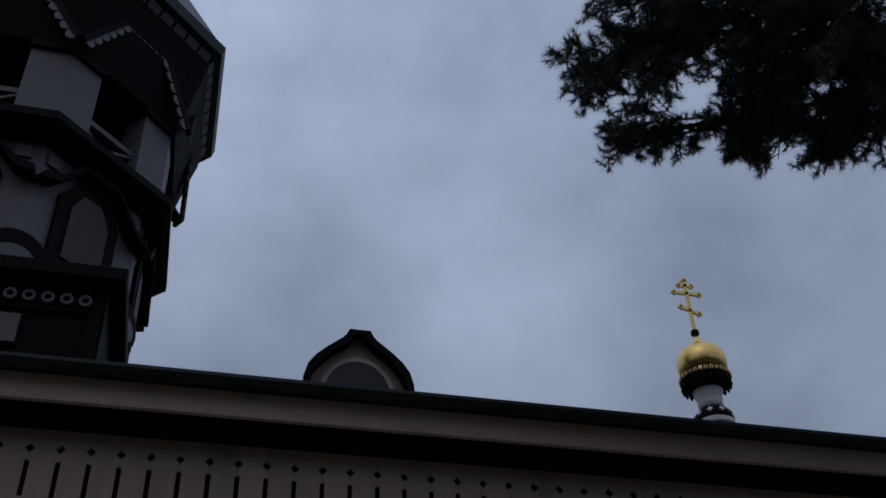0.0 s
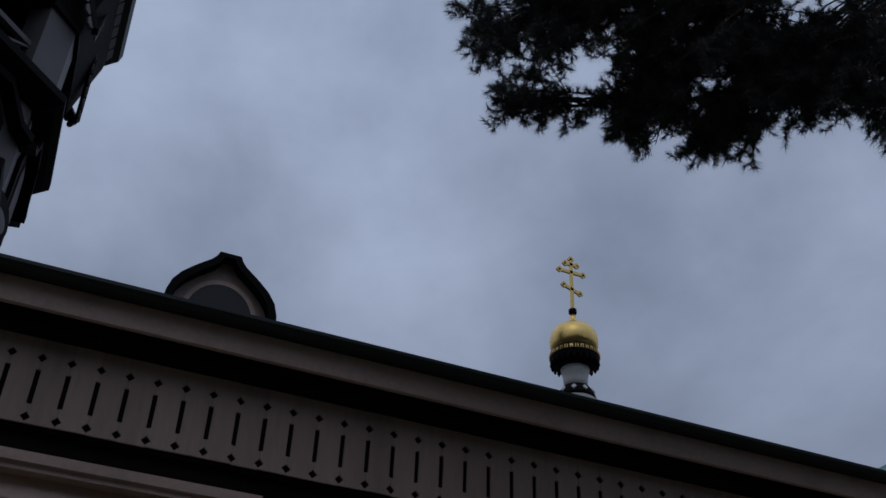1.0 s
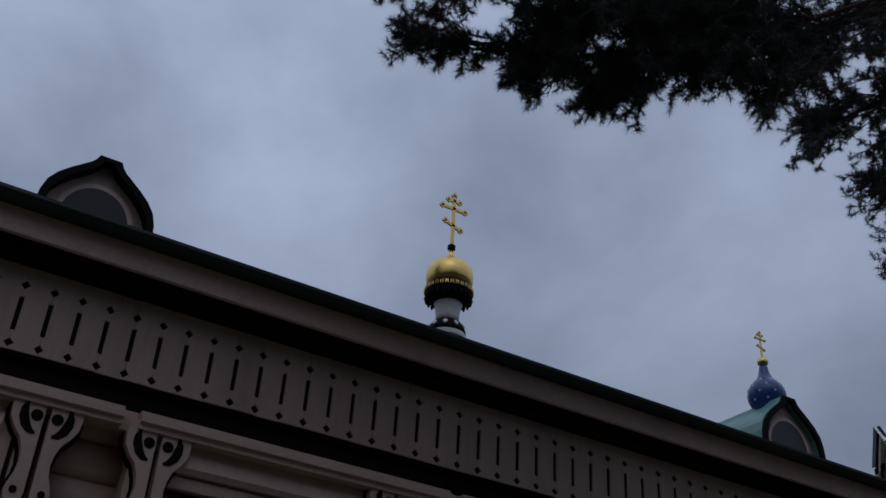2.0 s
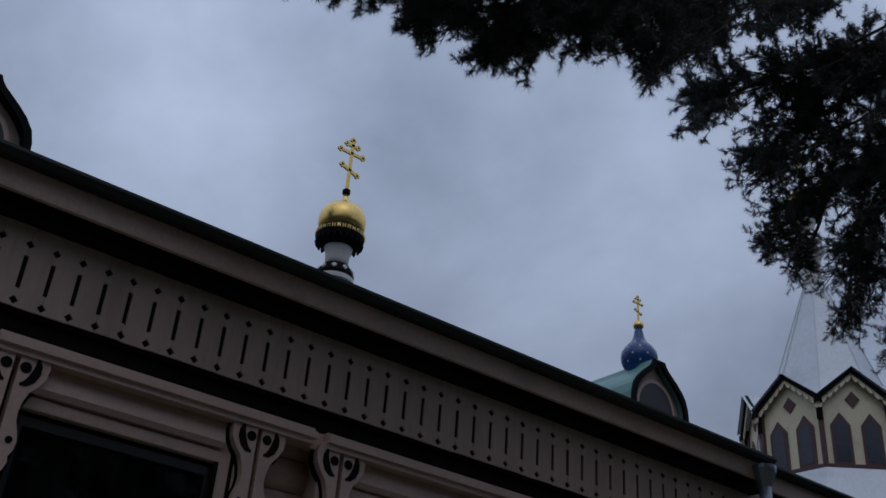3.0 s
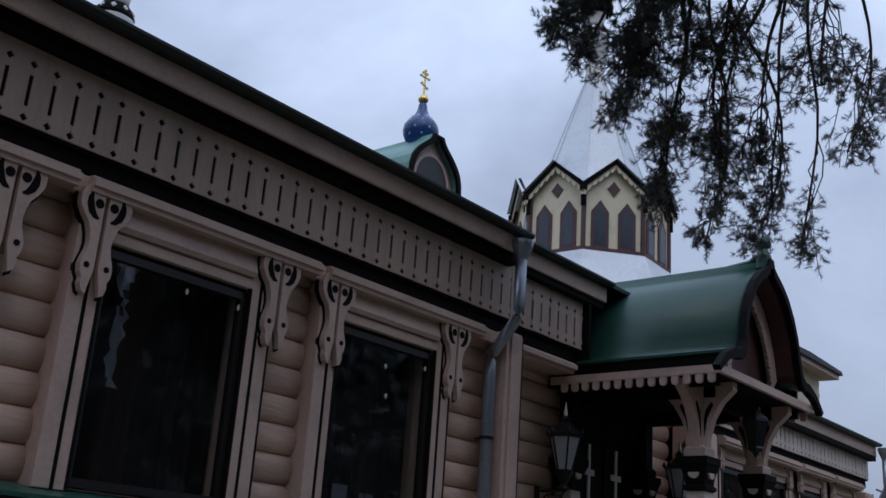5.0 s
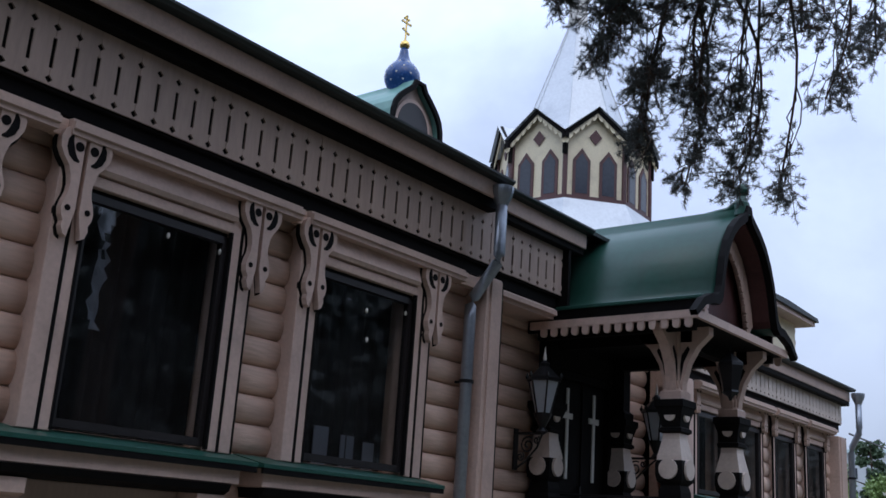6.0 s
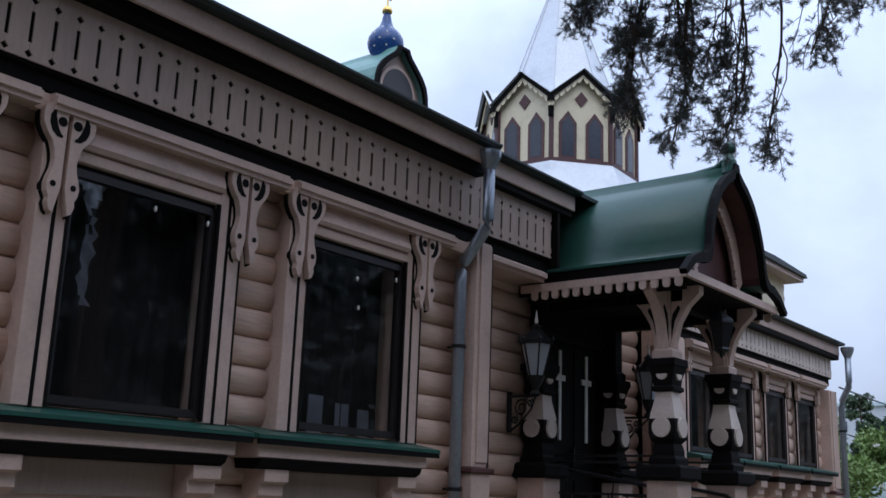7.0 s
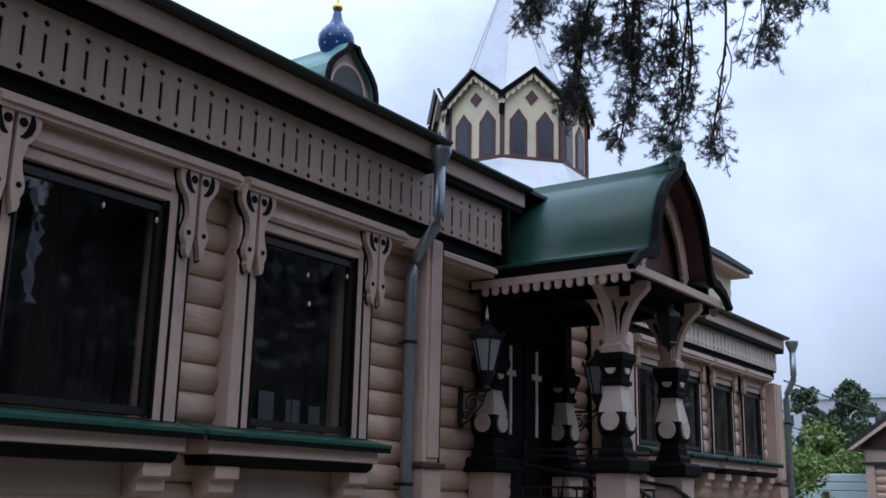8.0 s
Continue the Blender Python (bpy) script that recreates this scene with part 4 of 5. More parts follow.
def porch_column(x, y, arms, head=None):
    c = thing("porch_column", "carved square porch column painted tan and black", "column", "porch columns")
    part("pedestal", square(bmesh.new(), x, y, [(0.15, 0.6), (0.15, 1.86)]), TRIM, c, "tan square pedestal")
    part("base_slab", square(bmesh.new(), x, y, [(0.17, 1.85), (0.22, 1.88), (0.22, 1.97), (0.19, 1.995), (0.14, 2.0)]), BLACK, c, "black base slab")
    part("base_moulding", square(bmesh.new(), x, y, [(0.135, 1.995), (0.135, 2.05), (0.11, 2.08), (0.11, 2.13), (0.10, 2.17), (0.09, 2.20)]), BLACK, c, "black stepped base")
    part("disc_block", square(bmesh.new(), x, y, [(0.09, 2.19), (0.125, 2.23), (0.135, 2.29), (0.135, 2.38), (0.125, 2.42)]), BLACK, c, "black block that carries the discs")
    part("vase", square(bmesh.new(), x, y, [(0.126, 2.415), (0.120, 2.46), (0.104, 2.53), (0.088, 2.61), (0.084, 2.67)]), PALE, c, "pale bell-shaped shaft")
    part("neck_ring", square(bmesh.new(), x, y, [(0.09, 2.665), (0.115, 2.68), (0.115, 2.71), (0.095, 2.725)]), BLACK, c)
    cap = part("capital", square(bmesh.new(), x, y, [(0.095, 2.72), (0.105, 2.80), (0.135, 2.90), (0.145, 2.91), (0.145, 2.975), (0.10, 2.98)]), BLACK, c, "black capital")
    for k in range(4):
        m = Matrix.Translation((x, y, 0)) @ Matrix.Rotation(k * math.pi / 2, 4, "Z")
        bm = prism(bmesh.new(), [(0.092 * math.cos(a), 2.335 + 0.092 * math.sin(a)) for a in [i * math.pi / 8 for i in range(16)]], 0.12, 0.155, "x")
        bm.transform(m)
        part("disc", bm, PALE, c, "pale round disc")
        bm = prism(bmesh.new(), [(0.055, 2.83), (-0.055, 2.83)] + [(0.055 * math.cos(a), 2.83 + 0.055 * math.sin(a)) for a in [math.pi + i * math.pi / 6 for i in range(1, 6)]], 0.10, 0.125, "x")
        bm.transform(m)
        part("half_disc", bm, PALE, cap, "pale half-round drop")
    part("post_head", square(bmesh.new(), x, y, [(0.105, 2.97), (0.105, 3.05), (0.075, 3.08), (0.075, 3.66)]), head or TRIM, c, "square post head")
    for dx, dy, reach in arms:
        part("bracket_arm", arm(x, y, dx, dy, reach), TRIM, c, "tan curved bracket arm")
        bm = prism(bmesh.new(), [(0.075, 3.16), (0.11, 3.33), (0.17, 3.45), (0.15, 3.48), (0.09, 3.40), (0.055, 3.2)], -0.056, 0.056, "y")
        bm.transform(Matrix.Translation((x, y, 0)) @ Matrix.Rotation(math.atan2(dy, dx), 4, "Z"))
        part("arm_hollow", bm, BLACK, c, "black painted hollow")
    return c


for y in (9.02, 10.34):
    s = -1 if y < PC else 1
    porch_column(-4.37, y, [(1, 0, 0.36), (0, s, 0.38), (-1, 0, 0.36), (0, -s, 0.36)])
# columns at the wall: post heads blackened to imitate the porch's shade
for y in (8.88, 10.40):
    s = -1 if y < PC else 1
    porch_column(-5.70, y, [], BLACK)
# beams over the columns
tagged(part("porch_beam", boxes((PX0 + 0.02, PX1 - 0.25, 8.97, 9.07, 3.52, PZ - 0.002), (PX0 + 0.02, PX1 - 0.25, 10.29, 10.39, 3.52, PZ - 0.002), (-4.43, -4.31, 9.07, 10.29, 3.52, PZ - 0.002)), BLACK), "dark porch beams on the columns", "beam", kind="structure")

# door
door = thing("door_1", "black double church door with white crosses", "door", kind="structure")
part("door_frame", boxes((-5.95, -5.76, 9.06, 9.14, 1.02, 3.30), (-5.95, -5.76, 10.24, 10.32, 1.02, 3.30), (-5.95, -5.76, 9.06, 10.32, 3.30, 3.38)), BLACK, door)
for a, b in ((9.142, 9.686), (9.69, 10.238)):
    leaf = part("door_leaf", boxes((-5.86, -5.82, a, b, 1.04, 3.298), (-5.82, -5.80, a + 0.05, b - 0.05, 1.15, 1.85), (-5.82, -5.805, a + 0.05, b - 0.05, 2.0, 3.26)), BLACK, door)
    c = (a + b) / 2
    part("white_cross", boxes((-5.80, -5.785, c - 0.022, c + 0.022, 2.26, 3.20), (-5.80, -5.784, c - 0.10, c + 0.10, 2.88, 2.94)), WHITE, leaf, "white painted cross")
# board added in black as the dark of the porch above the door
part("door_shade_board", boxes((-5.95, -5.74, 8.99, 10.29, 3.385, 3.66)), BLACK, door, "added black board for the porch's shade over the door")
part("handle", boxes((-5.80, -5.75, 9.64, 9.66, 2.0, 2.2)), IRON, door)

# landing, steps and rails
tagged(part("porch_landing", boxes((-5.8, -4.05, 8.75, 10.6, -0.1, 1.0)), STONE), "stone landing before the church door", "landing", kind="structure")
steps = thing("porch_steps", "stone steps down from the porch", "steps", kind="structure")
for k in range(5):
    part("step", boxes((-4.05 + 0.28 * k, -4.05 + 0.28 * (k + 1), 9.1, 10.25, -0.1, 0.83 - 0.17 * k), bevel=0.01), STONE, steps)


def rail(y):
    r = thing("handrail", "black iron handrail between porch columns", "railing", "porch railings")
    for z in (2.08, 2.02, 1.72, 1.62):
        part("rail", tube(bmesh.new(), [(-5.65, y, z), (-4.42, y, z)], 0.012, 6), IRON, r)
    for x in (-5.4, -5.2, -5.0, -4.8, -4.6):
        part("baluster", tube(bmesh.new(), [(x, y, 1.0), (x, y, 1.72)], 0.01, 6), IRON, r)


rail(9.02)
rail(10.34)
for y in (9.2, 10.16):
    r = thing("stair_rail", "black iron stair rail sloping down from the porch", "railing", "porch railings")
    part("rail", tube(bmesh.new(), [(-5.6, y, 1.62), (-5.55, y, 1.95), (-4.3, y, 1.75), (-2.9, y, 0.85)], 0.02, 8), IRON, r)
    for x, z0, z1 in ((-4.2, 1.0, 1.68), (-3.0, 0.0, 0.9)):
        part("rail_post", tube(bmesh.new(), [(x, y, z0), (x, y, z1)], 0.016, 8), IRON, r)


def lantern(x, y, z, wall_x):
    """A six-sided street-type lantern on a scrolled wall bracket."""
    l = thing("wall_lantern", "black iron wall lantern with frosted panes", "lantern", "porch lanterns")
    part("arm_bar", boxes((wall_x, x + 0.02, y - 0.012, y + 0.012, z - 0.24, z - 0.215), (wall_x, wall_x + 0.02, y - 0.03, y + 0.03, z - 0.58, z - 0.18)), IRON, l)
    bm = bmesh.new()
    for cx, cz, r0, turns, rev in ((wall_x + 0.15, z - 0.34, 0.085, 1.6, 1), (wall_x + 0.07, z - 0.45, 0.045, 1.5, -1), (wall_x + 0.25, z - 0.29, 0.04, 1.4, -1)):
        tube(bm, [(cx + (r0 * (1 - 0.8 * i / 26)) * math.cos(rev * 2 * math.pi * turns * i / 26 + 1), y, cz + (r0 * (1 - 0.8 * i / 26)) * math.sin(rev * 2 * math.pi * turns * i / 26 + 1)) for i in range(27)], 0.009, 5)
    tube(bm, [(wall_x + 0.01, y, z - 0.57), (wall_x + 0.12, y, z - 0.50), (wall_x + 0.26, y, z - 0.36), (x, y, z - 0.24)], 0.011, 6)
    part("scroll", bm, IRON, l)
    part("foot", lathe(bmesh.new(), [(0.02, -0.24), (0.06, -0.21), (0.03, -0.17), (0.055, -0.12), (0.085, -0.06), (0.09, -0.035)], 12, (x, y, z)), IRON, l)
    part("glass", lathe(bmesh.new(), [(0.075, -0.034), (0.15, 0.27)], 6, (x, y, z), 0.26), FROST, l, "frosted tapering panes")
    for k in range(6):
        a = 0.26 + k * math.pi / 3
        part("glazing_bar", tube(bmesh.new(), [(x + 0.078 * math.cos(a), y + 0.078 * math.sin(a), z - 0.035), (x + 0.154 * math.cos(a), y + 0.154 * math.sin(a), z + 0.275)], 0.009, 5), IRON, l)
    part("cap", lathe(bmesh.new(), [(0.15, 0.27), (0.175, 0.275), (0.175, 0.30), (0.14, 0.33), (0.09, 0.38), (0.05, 0.42), (0.055, 0.45), (0.02, 0.48)], 6, (x, y, z), 0.26), IRON, l)
    for k in range(6):
        a = 0.26 + k * math.pi / 3
        part("crest", lathe(bmesh.new(), [(0.012, 0.0), (0.02, 0.02), (0.001, 0.07)], 5, (x + 0.172 * math.cos(a), y + 0.172 * math.sin(a), z + 0.295)), IRON, l)
    part("spike", lathe(bmesh.new(), [(0.012, 0.475), (0.02, 0.50), (0.001, 0.62)], 8, (x, y, z)), WHITE, l, "pale spike")
    return l


lantern(-5.52, 8.52, 2.85, XR + 0.02)
lantern(-5.42, 10.72, 2.82, XR + 0.02)
hang = thing("hanging_lantern", "small black lantern hung under the porch eave", "lantern")
part("rod", tube(bmesh.new(), [(-4.1, 9.67, 3.66), (-4.1, 9.67, 3.52)], 0.008, 6), IRON, hang)
part("cage", lathe(bmesh.new(), [(0.02, 3.53), (0.05, 3.50), (0.13, 3.43), (0.135, 3.40), (0.08, 3.16), (0.09, 3.14), (0.03, 3.10), (0.01, 3.06)], 6, (-4.1, 9.67, 0)), IRON, hang)

# ---- far wing's upper room ----
up = thing("roof_room", "tan boarded upper room on the far wing", "dormer")
part("wall", boxes((-9.5, -6.25, 15.2, 17.55, 4.6, 5.52)), CREAM, up)
part("eave", boxes((-9.6, -6.0, 14.95, 17.85, 5.52, 5.60)), TRIM, up, "tan eave board")
bm = bmesh.new()
prism(bm, [(14.9, 5.60), (17.92, 5.60), (17.85, 5.66), (16.4, 5.70), (14.95, 5.66)], -9.6, -5.95, "x")
part("roof", bm, DARKROOF, up)
for k in range(3):
    bm = lathe(bmesh.new(), [(0.001, 0), (0.05, 0.03), (0.05, 0.09), (0.02, 0.12)], 8, (-6.3, 17.575, 4.95 + 0.2 * k))
    part("carved_knob", bm, TRIM, up)

# ---- the bell tower over the nave's ridge ----
TX, TY = -10.57, -2.95
tower = thing("bell_tower", "dark octagonal bell tower with grey panels", "tower")


def settle(bm):
    """Brings the storeys above the base to their true heights."""
    for v in bm.verts:
        z = v.co.z
        for z0, z1, a0, a1 in ((7.66, 9.96, 0.0, 0.18), (9.96, 11.0, 0.18, 0.20), (11.0, 12.1, 0.20, 0.06), (12.1, 20.0, 0.06, 0.06)):
            if z0 <= z < z1:
                v.co.z = z - (a0 + (a1 - a0) * (z - z0) / (z1 - z0))
                break
    return bm


def ring8(rows, mat, name, label=""):
    return part(name, settle(lathe(bmesh.new(), rows, 8, (TX, TY, 0), radians(22.5))), mat, tower, label)


def tower_part(name, bm, m, mat, parent=None, label=""):
    bm.transform(m)
    return part(name, settle(bm), mat, parent or tower, label)


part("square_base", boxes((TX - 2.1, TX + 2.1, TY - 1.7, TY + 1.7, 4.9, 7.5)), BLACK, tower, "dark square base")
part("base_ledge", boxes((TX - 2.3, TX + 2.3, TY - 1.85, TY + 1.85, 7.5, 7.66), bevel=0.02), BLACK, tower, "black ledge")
for k in range(20):
    y = TY - 1.6 + 3.2 * (k + 0.5) / 20
    bm = bmesh.new()
    n = 12
    for i in range(n):
        a0, a1 = 2 * math.pi * i / n, 2 * math.pi * (i + 1) / n
        prism(bm, [(y + r * math.cos(a), 7.33 + r * math.sin(a)) for r, a in ((0.058, a0), (0.058, a1), (0.032, a1), (0.032, a0))], TX + 2.14, TX + 2.18, "x")
    bmesh.ops.remove_doubles(bm, verts=bm.verts, dist=1e-4)
    part("pierced_ring", bm, WALLG, tower)
part("base_rail", boxes((TX + 2.102, TX + 2.14, TY - 1.7, TY + 1.7, 7.22, 7.47)), BLACK, tower)
for y in (TY - 1.2, TY - 0.55, TY + 0.1, TY + 0.75):
    part("base_panel", boxes((TX + 2.102, TX + 2.15, y, y + 0.26, 6.85, 7.14)), WALLG, tower, "grey panel")
for s in (1, -1):
    part("corner_fringe", boxes((TX + 2.0, TX + 2.16, TY + s * 1.62 - 0.05, TY + s * 1.62 + 0.05, 6.0, 7.2)), BLACK, tower)
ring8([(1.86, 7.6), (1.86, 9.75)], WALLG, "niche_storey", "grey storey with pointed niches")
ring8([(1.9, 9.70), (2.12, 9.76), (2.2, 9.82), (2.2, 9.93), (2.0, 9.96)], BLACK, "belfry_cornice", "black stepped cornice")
# solid black core puts the darkness inside the belfry into colour
ring8([(1.35, 9.95), (1.35, 12.1)], BLACK, "belfry_core", "black core that stands for the belfry's dark inside")
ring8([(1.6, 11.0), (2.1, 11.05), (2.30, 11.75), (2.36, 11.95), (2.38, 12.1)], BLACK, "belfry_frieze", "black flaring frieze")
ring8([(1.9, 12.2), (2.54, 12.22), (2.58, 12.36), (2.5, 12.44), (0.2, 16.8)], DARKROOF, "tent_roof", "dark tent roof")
for k in range(8):
    m = Matrix.Translation((TX, TY, 0)) @ Matrix.Rotation(radians(45 * k), 4, "Z")
    v = Matrix.Translation((TX, TY, 0)) @ Matrix.Rotation(radians(22.5 + 45 * k), 4, "Z")
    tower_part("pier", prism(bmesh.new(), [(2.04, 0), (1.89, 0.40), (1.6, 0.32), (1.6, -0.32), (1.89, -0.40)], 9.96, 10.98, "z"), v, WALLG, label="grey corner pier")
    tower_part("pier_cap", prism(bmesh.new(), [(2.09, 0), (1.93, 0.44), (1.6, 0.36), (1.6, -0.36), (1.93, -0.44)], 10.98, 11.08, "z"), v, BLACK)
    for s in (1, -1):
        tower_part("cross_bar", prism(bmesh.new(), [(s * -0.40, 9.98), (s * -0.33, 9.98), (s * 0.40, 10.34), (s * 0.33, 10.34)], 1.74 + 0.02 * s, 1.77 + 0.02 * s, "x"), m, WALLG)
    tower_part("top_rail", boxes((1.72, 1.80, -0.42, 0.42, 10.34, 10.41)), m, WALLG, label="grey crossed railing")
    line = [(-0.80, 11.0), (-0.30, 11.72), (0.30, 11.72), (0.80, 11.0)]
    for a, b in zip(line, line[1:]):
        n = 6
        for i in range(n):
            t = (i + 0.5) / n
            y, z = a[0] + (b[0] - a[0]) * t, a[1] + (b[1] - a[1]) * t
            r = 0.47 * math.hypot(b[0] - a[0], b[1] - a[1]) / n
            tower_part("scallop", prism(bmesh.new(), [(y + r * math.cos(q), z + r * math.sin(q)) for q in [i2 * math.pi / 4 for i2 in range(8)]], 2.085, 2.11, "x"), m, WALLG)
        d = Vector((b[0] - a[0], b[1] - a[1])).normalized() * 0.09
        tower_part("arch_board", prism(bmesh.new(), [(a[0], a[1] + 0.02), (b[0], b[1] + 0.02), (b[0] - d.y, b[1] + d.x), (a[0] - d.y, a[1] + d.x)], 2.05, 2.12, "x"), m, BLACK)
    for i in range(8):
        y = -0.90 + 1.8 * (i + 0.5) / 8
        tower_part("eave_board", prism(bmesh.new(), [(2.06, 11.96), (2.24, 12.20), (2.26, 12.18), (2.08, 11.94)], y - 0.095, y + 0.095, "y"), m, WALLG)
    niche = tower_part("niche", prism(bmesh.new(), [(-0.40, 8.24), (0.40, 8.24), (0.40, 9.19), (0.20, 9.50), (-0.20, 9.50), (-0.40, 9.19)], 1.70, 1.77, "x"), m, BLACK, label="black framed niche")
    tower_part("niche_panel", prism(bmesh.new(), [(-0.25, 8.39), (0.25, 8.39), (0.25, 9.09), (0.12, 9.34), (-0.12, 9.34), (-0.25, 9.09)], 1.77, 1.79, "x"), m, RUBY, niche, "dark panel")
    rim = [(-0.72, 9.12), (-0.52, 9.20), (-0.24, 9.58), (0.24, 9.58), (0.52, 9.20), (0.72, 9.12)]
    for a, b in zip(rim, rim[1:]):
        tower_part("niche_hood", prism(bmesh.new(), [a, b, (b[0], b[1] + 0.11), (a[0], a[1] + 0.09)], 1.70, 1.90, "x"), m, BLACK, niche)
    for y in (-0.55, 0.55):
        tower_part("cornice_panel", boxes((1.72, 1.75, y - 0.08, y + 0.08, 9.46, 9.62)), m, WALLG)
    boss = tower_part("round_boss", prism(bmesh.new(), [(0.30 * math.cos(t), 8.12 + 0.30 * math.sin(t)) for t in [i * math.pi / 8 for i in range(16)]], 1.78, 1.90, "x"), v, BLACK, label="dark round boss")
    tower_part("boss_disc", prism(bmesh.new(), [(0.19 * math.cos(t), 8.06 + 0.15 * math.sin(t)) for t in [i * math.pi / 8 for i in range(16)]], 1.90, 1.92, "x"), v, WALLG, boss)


# ---- plants ----
def leaf_cloud(rng, centres, radius, count, size, flat=0.7):
    """Many small leaf quads round each centre, as vertices and faces."""
    c = np.repeat(np.array(centres, float), count, axis=0)
    n = len(c)
    d = rng.normal(size=(n, 3))
    d /= np.linalg.norm(d, axis=1)[:, None]
    rad = np.repeat(np.array(radius, float), count)[:, None] if np.ndim(radius) else radius
    p = c + d * rad * (rng.random((n, 1)) ** 0.45) * np.array([1, 1, flat])
    a = rng.normal(size=(n, 3))
    a /= np.linalg.norm(a, axis=1)[:, None]
    b = np.cross(a, rng.normal(size=(n, 3)))
    b /= np.linalg.norm(b, axis=1)[:, None] + 1e-9
    s = size * (0.6 + 0.8 * rng.random((n, 1)))
    v = np.stack([p - a * s, p - b * s * 0.5, p + a * s, p + b * s * 0.5], 1).reshape(-1, 3)
    return v, np.arange(4 * n).reshape(-1, 4)


def mesh_of(name, v, f, mat):
    me = bpy.data.meshes.new(name)
    me.from_pydata(v.tolist(), [], f.tolist())
    me.materials.append(mat)
    return me


def curve_points(a, b, sag, rng, n=9):
    """A limb's line from a to b, lifted by sag in the middle, slightly crooked."""
    a, b = np.array(a, float), np.array(b, float)
    t = np.linspace(0, 1, n)[:, None]
    p = a + (b - a) * t
    p[:, 2] += sag * 4 * (t * (1 - t))[:, 0]
    p[1:-1] += rng.normal(size=(n - 2, 3)) * 0.055 * np.linalg.norm(b - a) / 4
    bow = rng.normal(size=3) * 0.05 * np.linalg.norm(b - a)
    p += bow * np.sin(2 * math.pi * t) * (1 - 0.4 * t)
    for _ in range(2):
        p[1:-1] = (p[:-2] + 2 * p[1:-1] + p[2:]) / 4
    return p


def needle_tufts(tips, dirs, rng, per, length, width):
    """Needles set all along each shoot, brushing forward to its end."""
    n = len(tips) * per
    d0 = np.repeat(dirs, per, axis=0)
    back = rng.random((n, 1))
    base = np.repeat(tips, per, axis=0) - d0 * back * length * 1.3
    d = d0 * (0.85 - 0.35 * back) + rng.normal(size=(n, 3)) * 0.55
    d /= np.linalg.norm(d, axis=1)[:, None]
    side = np.cross(d, rng.normal(size=(n, 3)))
    side /= np.linalg.norm(side, axis=1)[:, None] + 1e-9
    L = length * (0.7 + 0.5 * rng.random((n, 1)))
    v = np.stack([base - side * width, base + side * width, base + d * L], 1).reshape(-1, 3)
    return v, np.arange(3 * n).reshape(-1, 3)


def crown_point(turn, rise, reach):
    """A place in the crown that spreads over the path: turn and rise in degrees about the path's head height."""
    a, e = radians(turn), radians(rise)
    return np.array((-0.2 + reach * math.cos(e) * math.cos(a), reach * math.cos(e) * math.sin(a), 1.75 + reach * math.sin(e)))


def unit(v):
    return v / (np.linalg.norm(v) + 1e-9)


def big_pine(x, y, height, layers, label, seed):
    """A pine: trunk, one limb to each lobe of the crown, boughs that fan out in the lobe, twigs, and shoots covered in needles."""
    rng = np.random.default_rng(seed)
    tree = thing("pine_tree", label, "tree", "pines")
    bm = bmesh.new()
    tube(bm, [(x + 0.06 * math.sin(k * 1.3), y + 0.06 * math.cos(k * 1.7), height * k / 8 - 0.2) for k in range(9)], 0.24, 12, 0.05)
    part("trunk", bm, BARK, tree, "scaly brown trunk", True)
    for head, lobes, reach, depth, twigs, twig, shoots, per, length, width in layers:
        if head:
            end = crown_point(*head, reach)
            main = curve_points((x, y, end[2] + 1.3), end, 0.2, rng, 24)
            bm = bmesh.new()
            tube(bm, main.tolist(), 0.06, 8, 0.012)
            part("limb", bm, BARK, tree)
        for turn, rise, wide, tall, boughs in lobes:
            hub = crown_point(turn, rise, reach)
            if head:
                root = main[max(0, int(np.argmin(np.linalg.norm(main[:, :2] - hub[:2], axis=1))) - 2)]
            else:
                root = np.array((x, y, hub[2] + 0.5 * np.linalg.norm(hub[:2] - (x, y))))
            line = curve_points(root, hub, 0.12 if head else -0.2, rng, 14)
            bm = bmesh.new()
            tube(bm, line.tolist(), 0.014 + 0.0008 * boughs, 6, 0.008)
            tips, dirs = [], []
            for _ in range(boughs):
                r, a = math.sqrt(rng.random()), 2 * math.pi * rng.random()
                end = crown_point(turn + wide * r * math.cos(a), rise + tall * r * math.sin(a), reach + depth * rng.normal())
                start = line[-1 - int((5 if head else 3) * rng.random())]
                bough = curve_points(start, end, 0.04, rng, 8)
                bough[1:-1] += rng.normal(size=(6, 3)) * 0.02
                tube(bm, bough.tolist(), 0.007, 5, 0.003)
                for k in range(twigs):
                    i = 7 * (0.35 + 0.65 * (k + rng.random()) / twigs)
                    n = min(int(i), 6)
                    p = bough[n] + (bough[n + 1] - bough[n]) * (i - n)
                    d = unit(unit(bough[n + 1] - bough[n]) * 0.6 + rng.normal(size=3) * 0.7)
                    q = p + d * twig * (0.35 + 0.65 * rng.random())
                    tube(bm, [p.tolist(), q.tolist()], 0.0035, 3, 0.002)
                    for g in range(shoots):
                        c = p + (q - p) * (0.25 + 0.75 * (g + 1) / shoots)
                        dd = unit(d * 0.6 + rng.normal(size=3) * 0.6 + np.array([0, 0, 0.25]))
                        tips.append(c + dd * length * 0.9)
                        dirs.append(dd)
            part("limb", bm, BARK, tree)
            v, f = needle_tufts(np.array(tips), np.array(dirs), rng, per, length, width)
            ob = new("needles", mesh_of("needles", v, f, NEEDLE))
            ob.parent = tree
    return tree


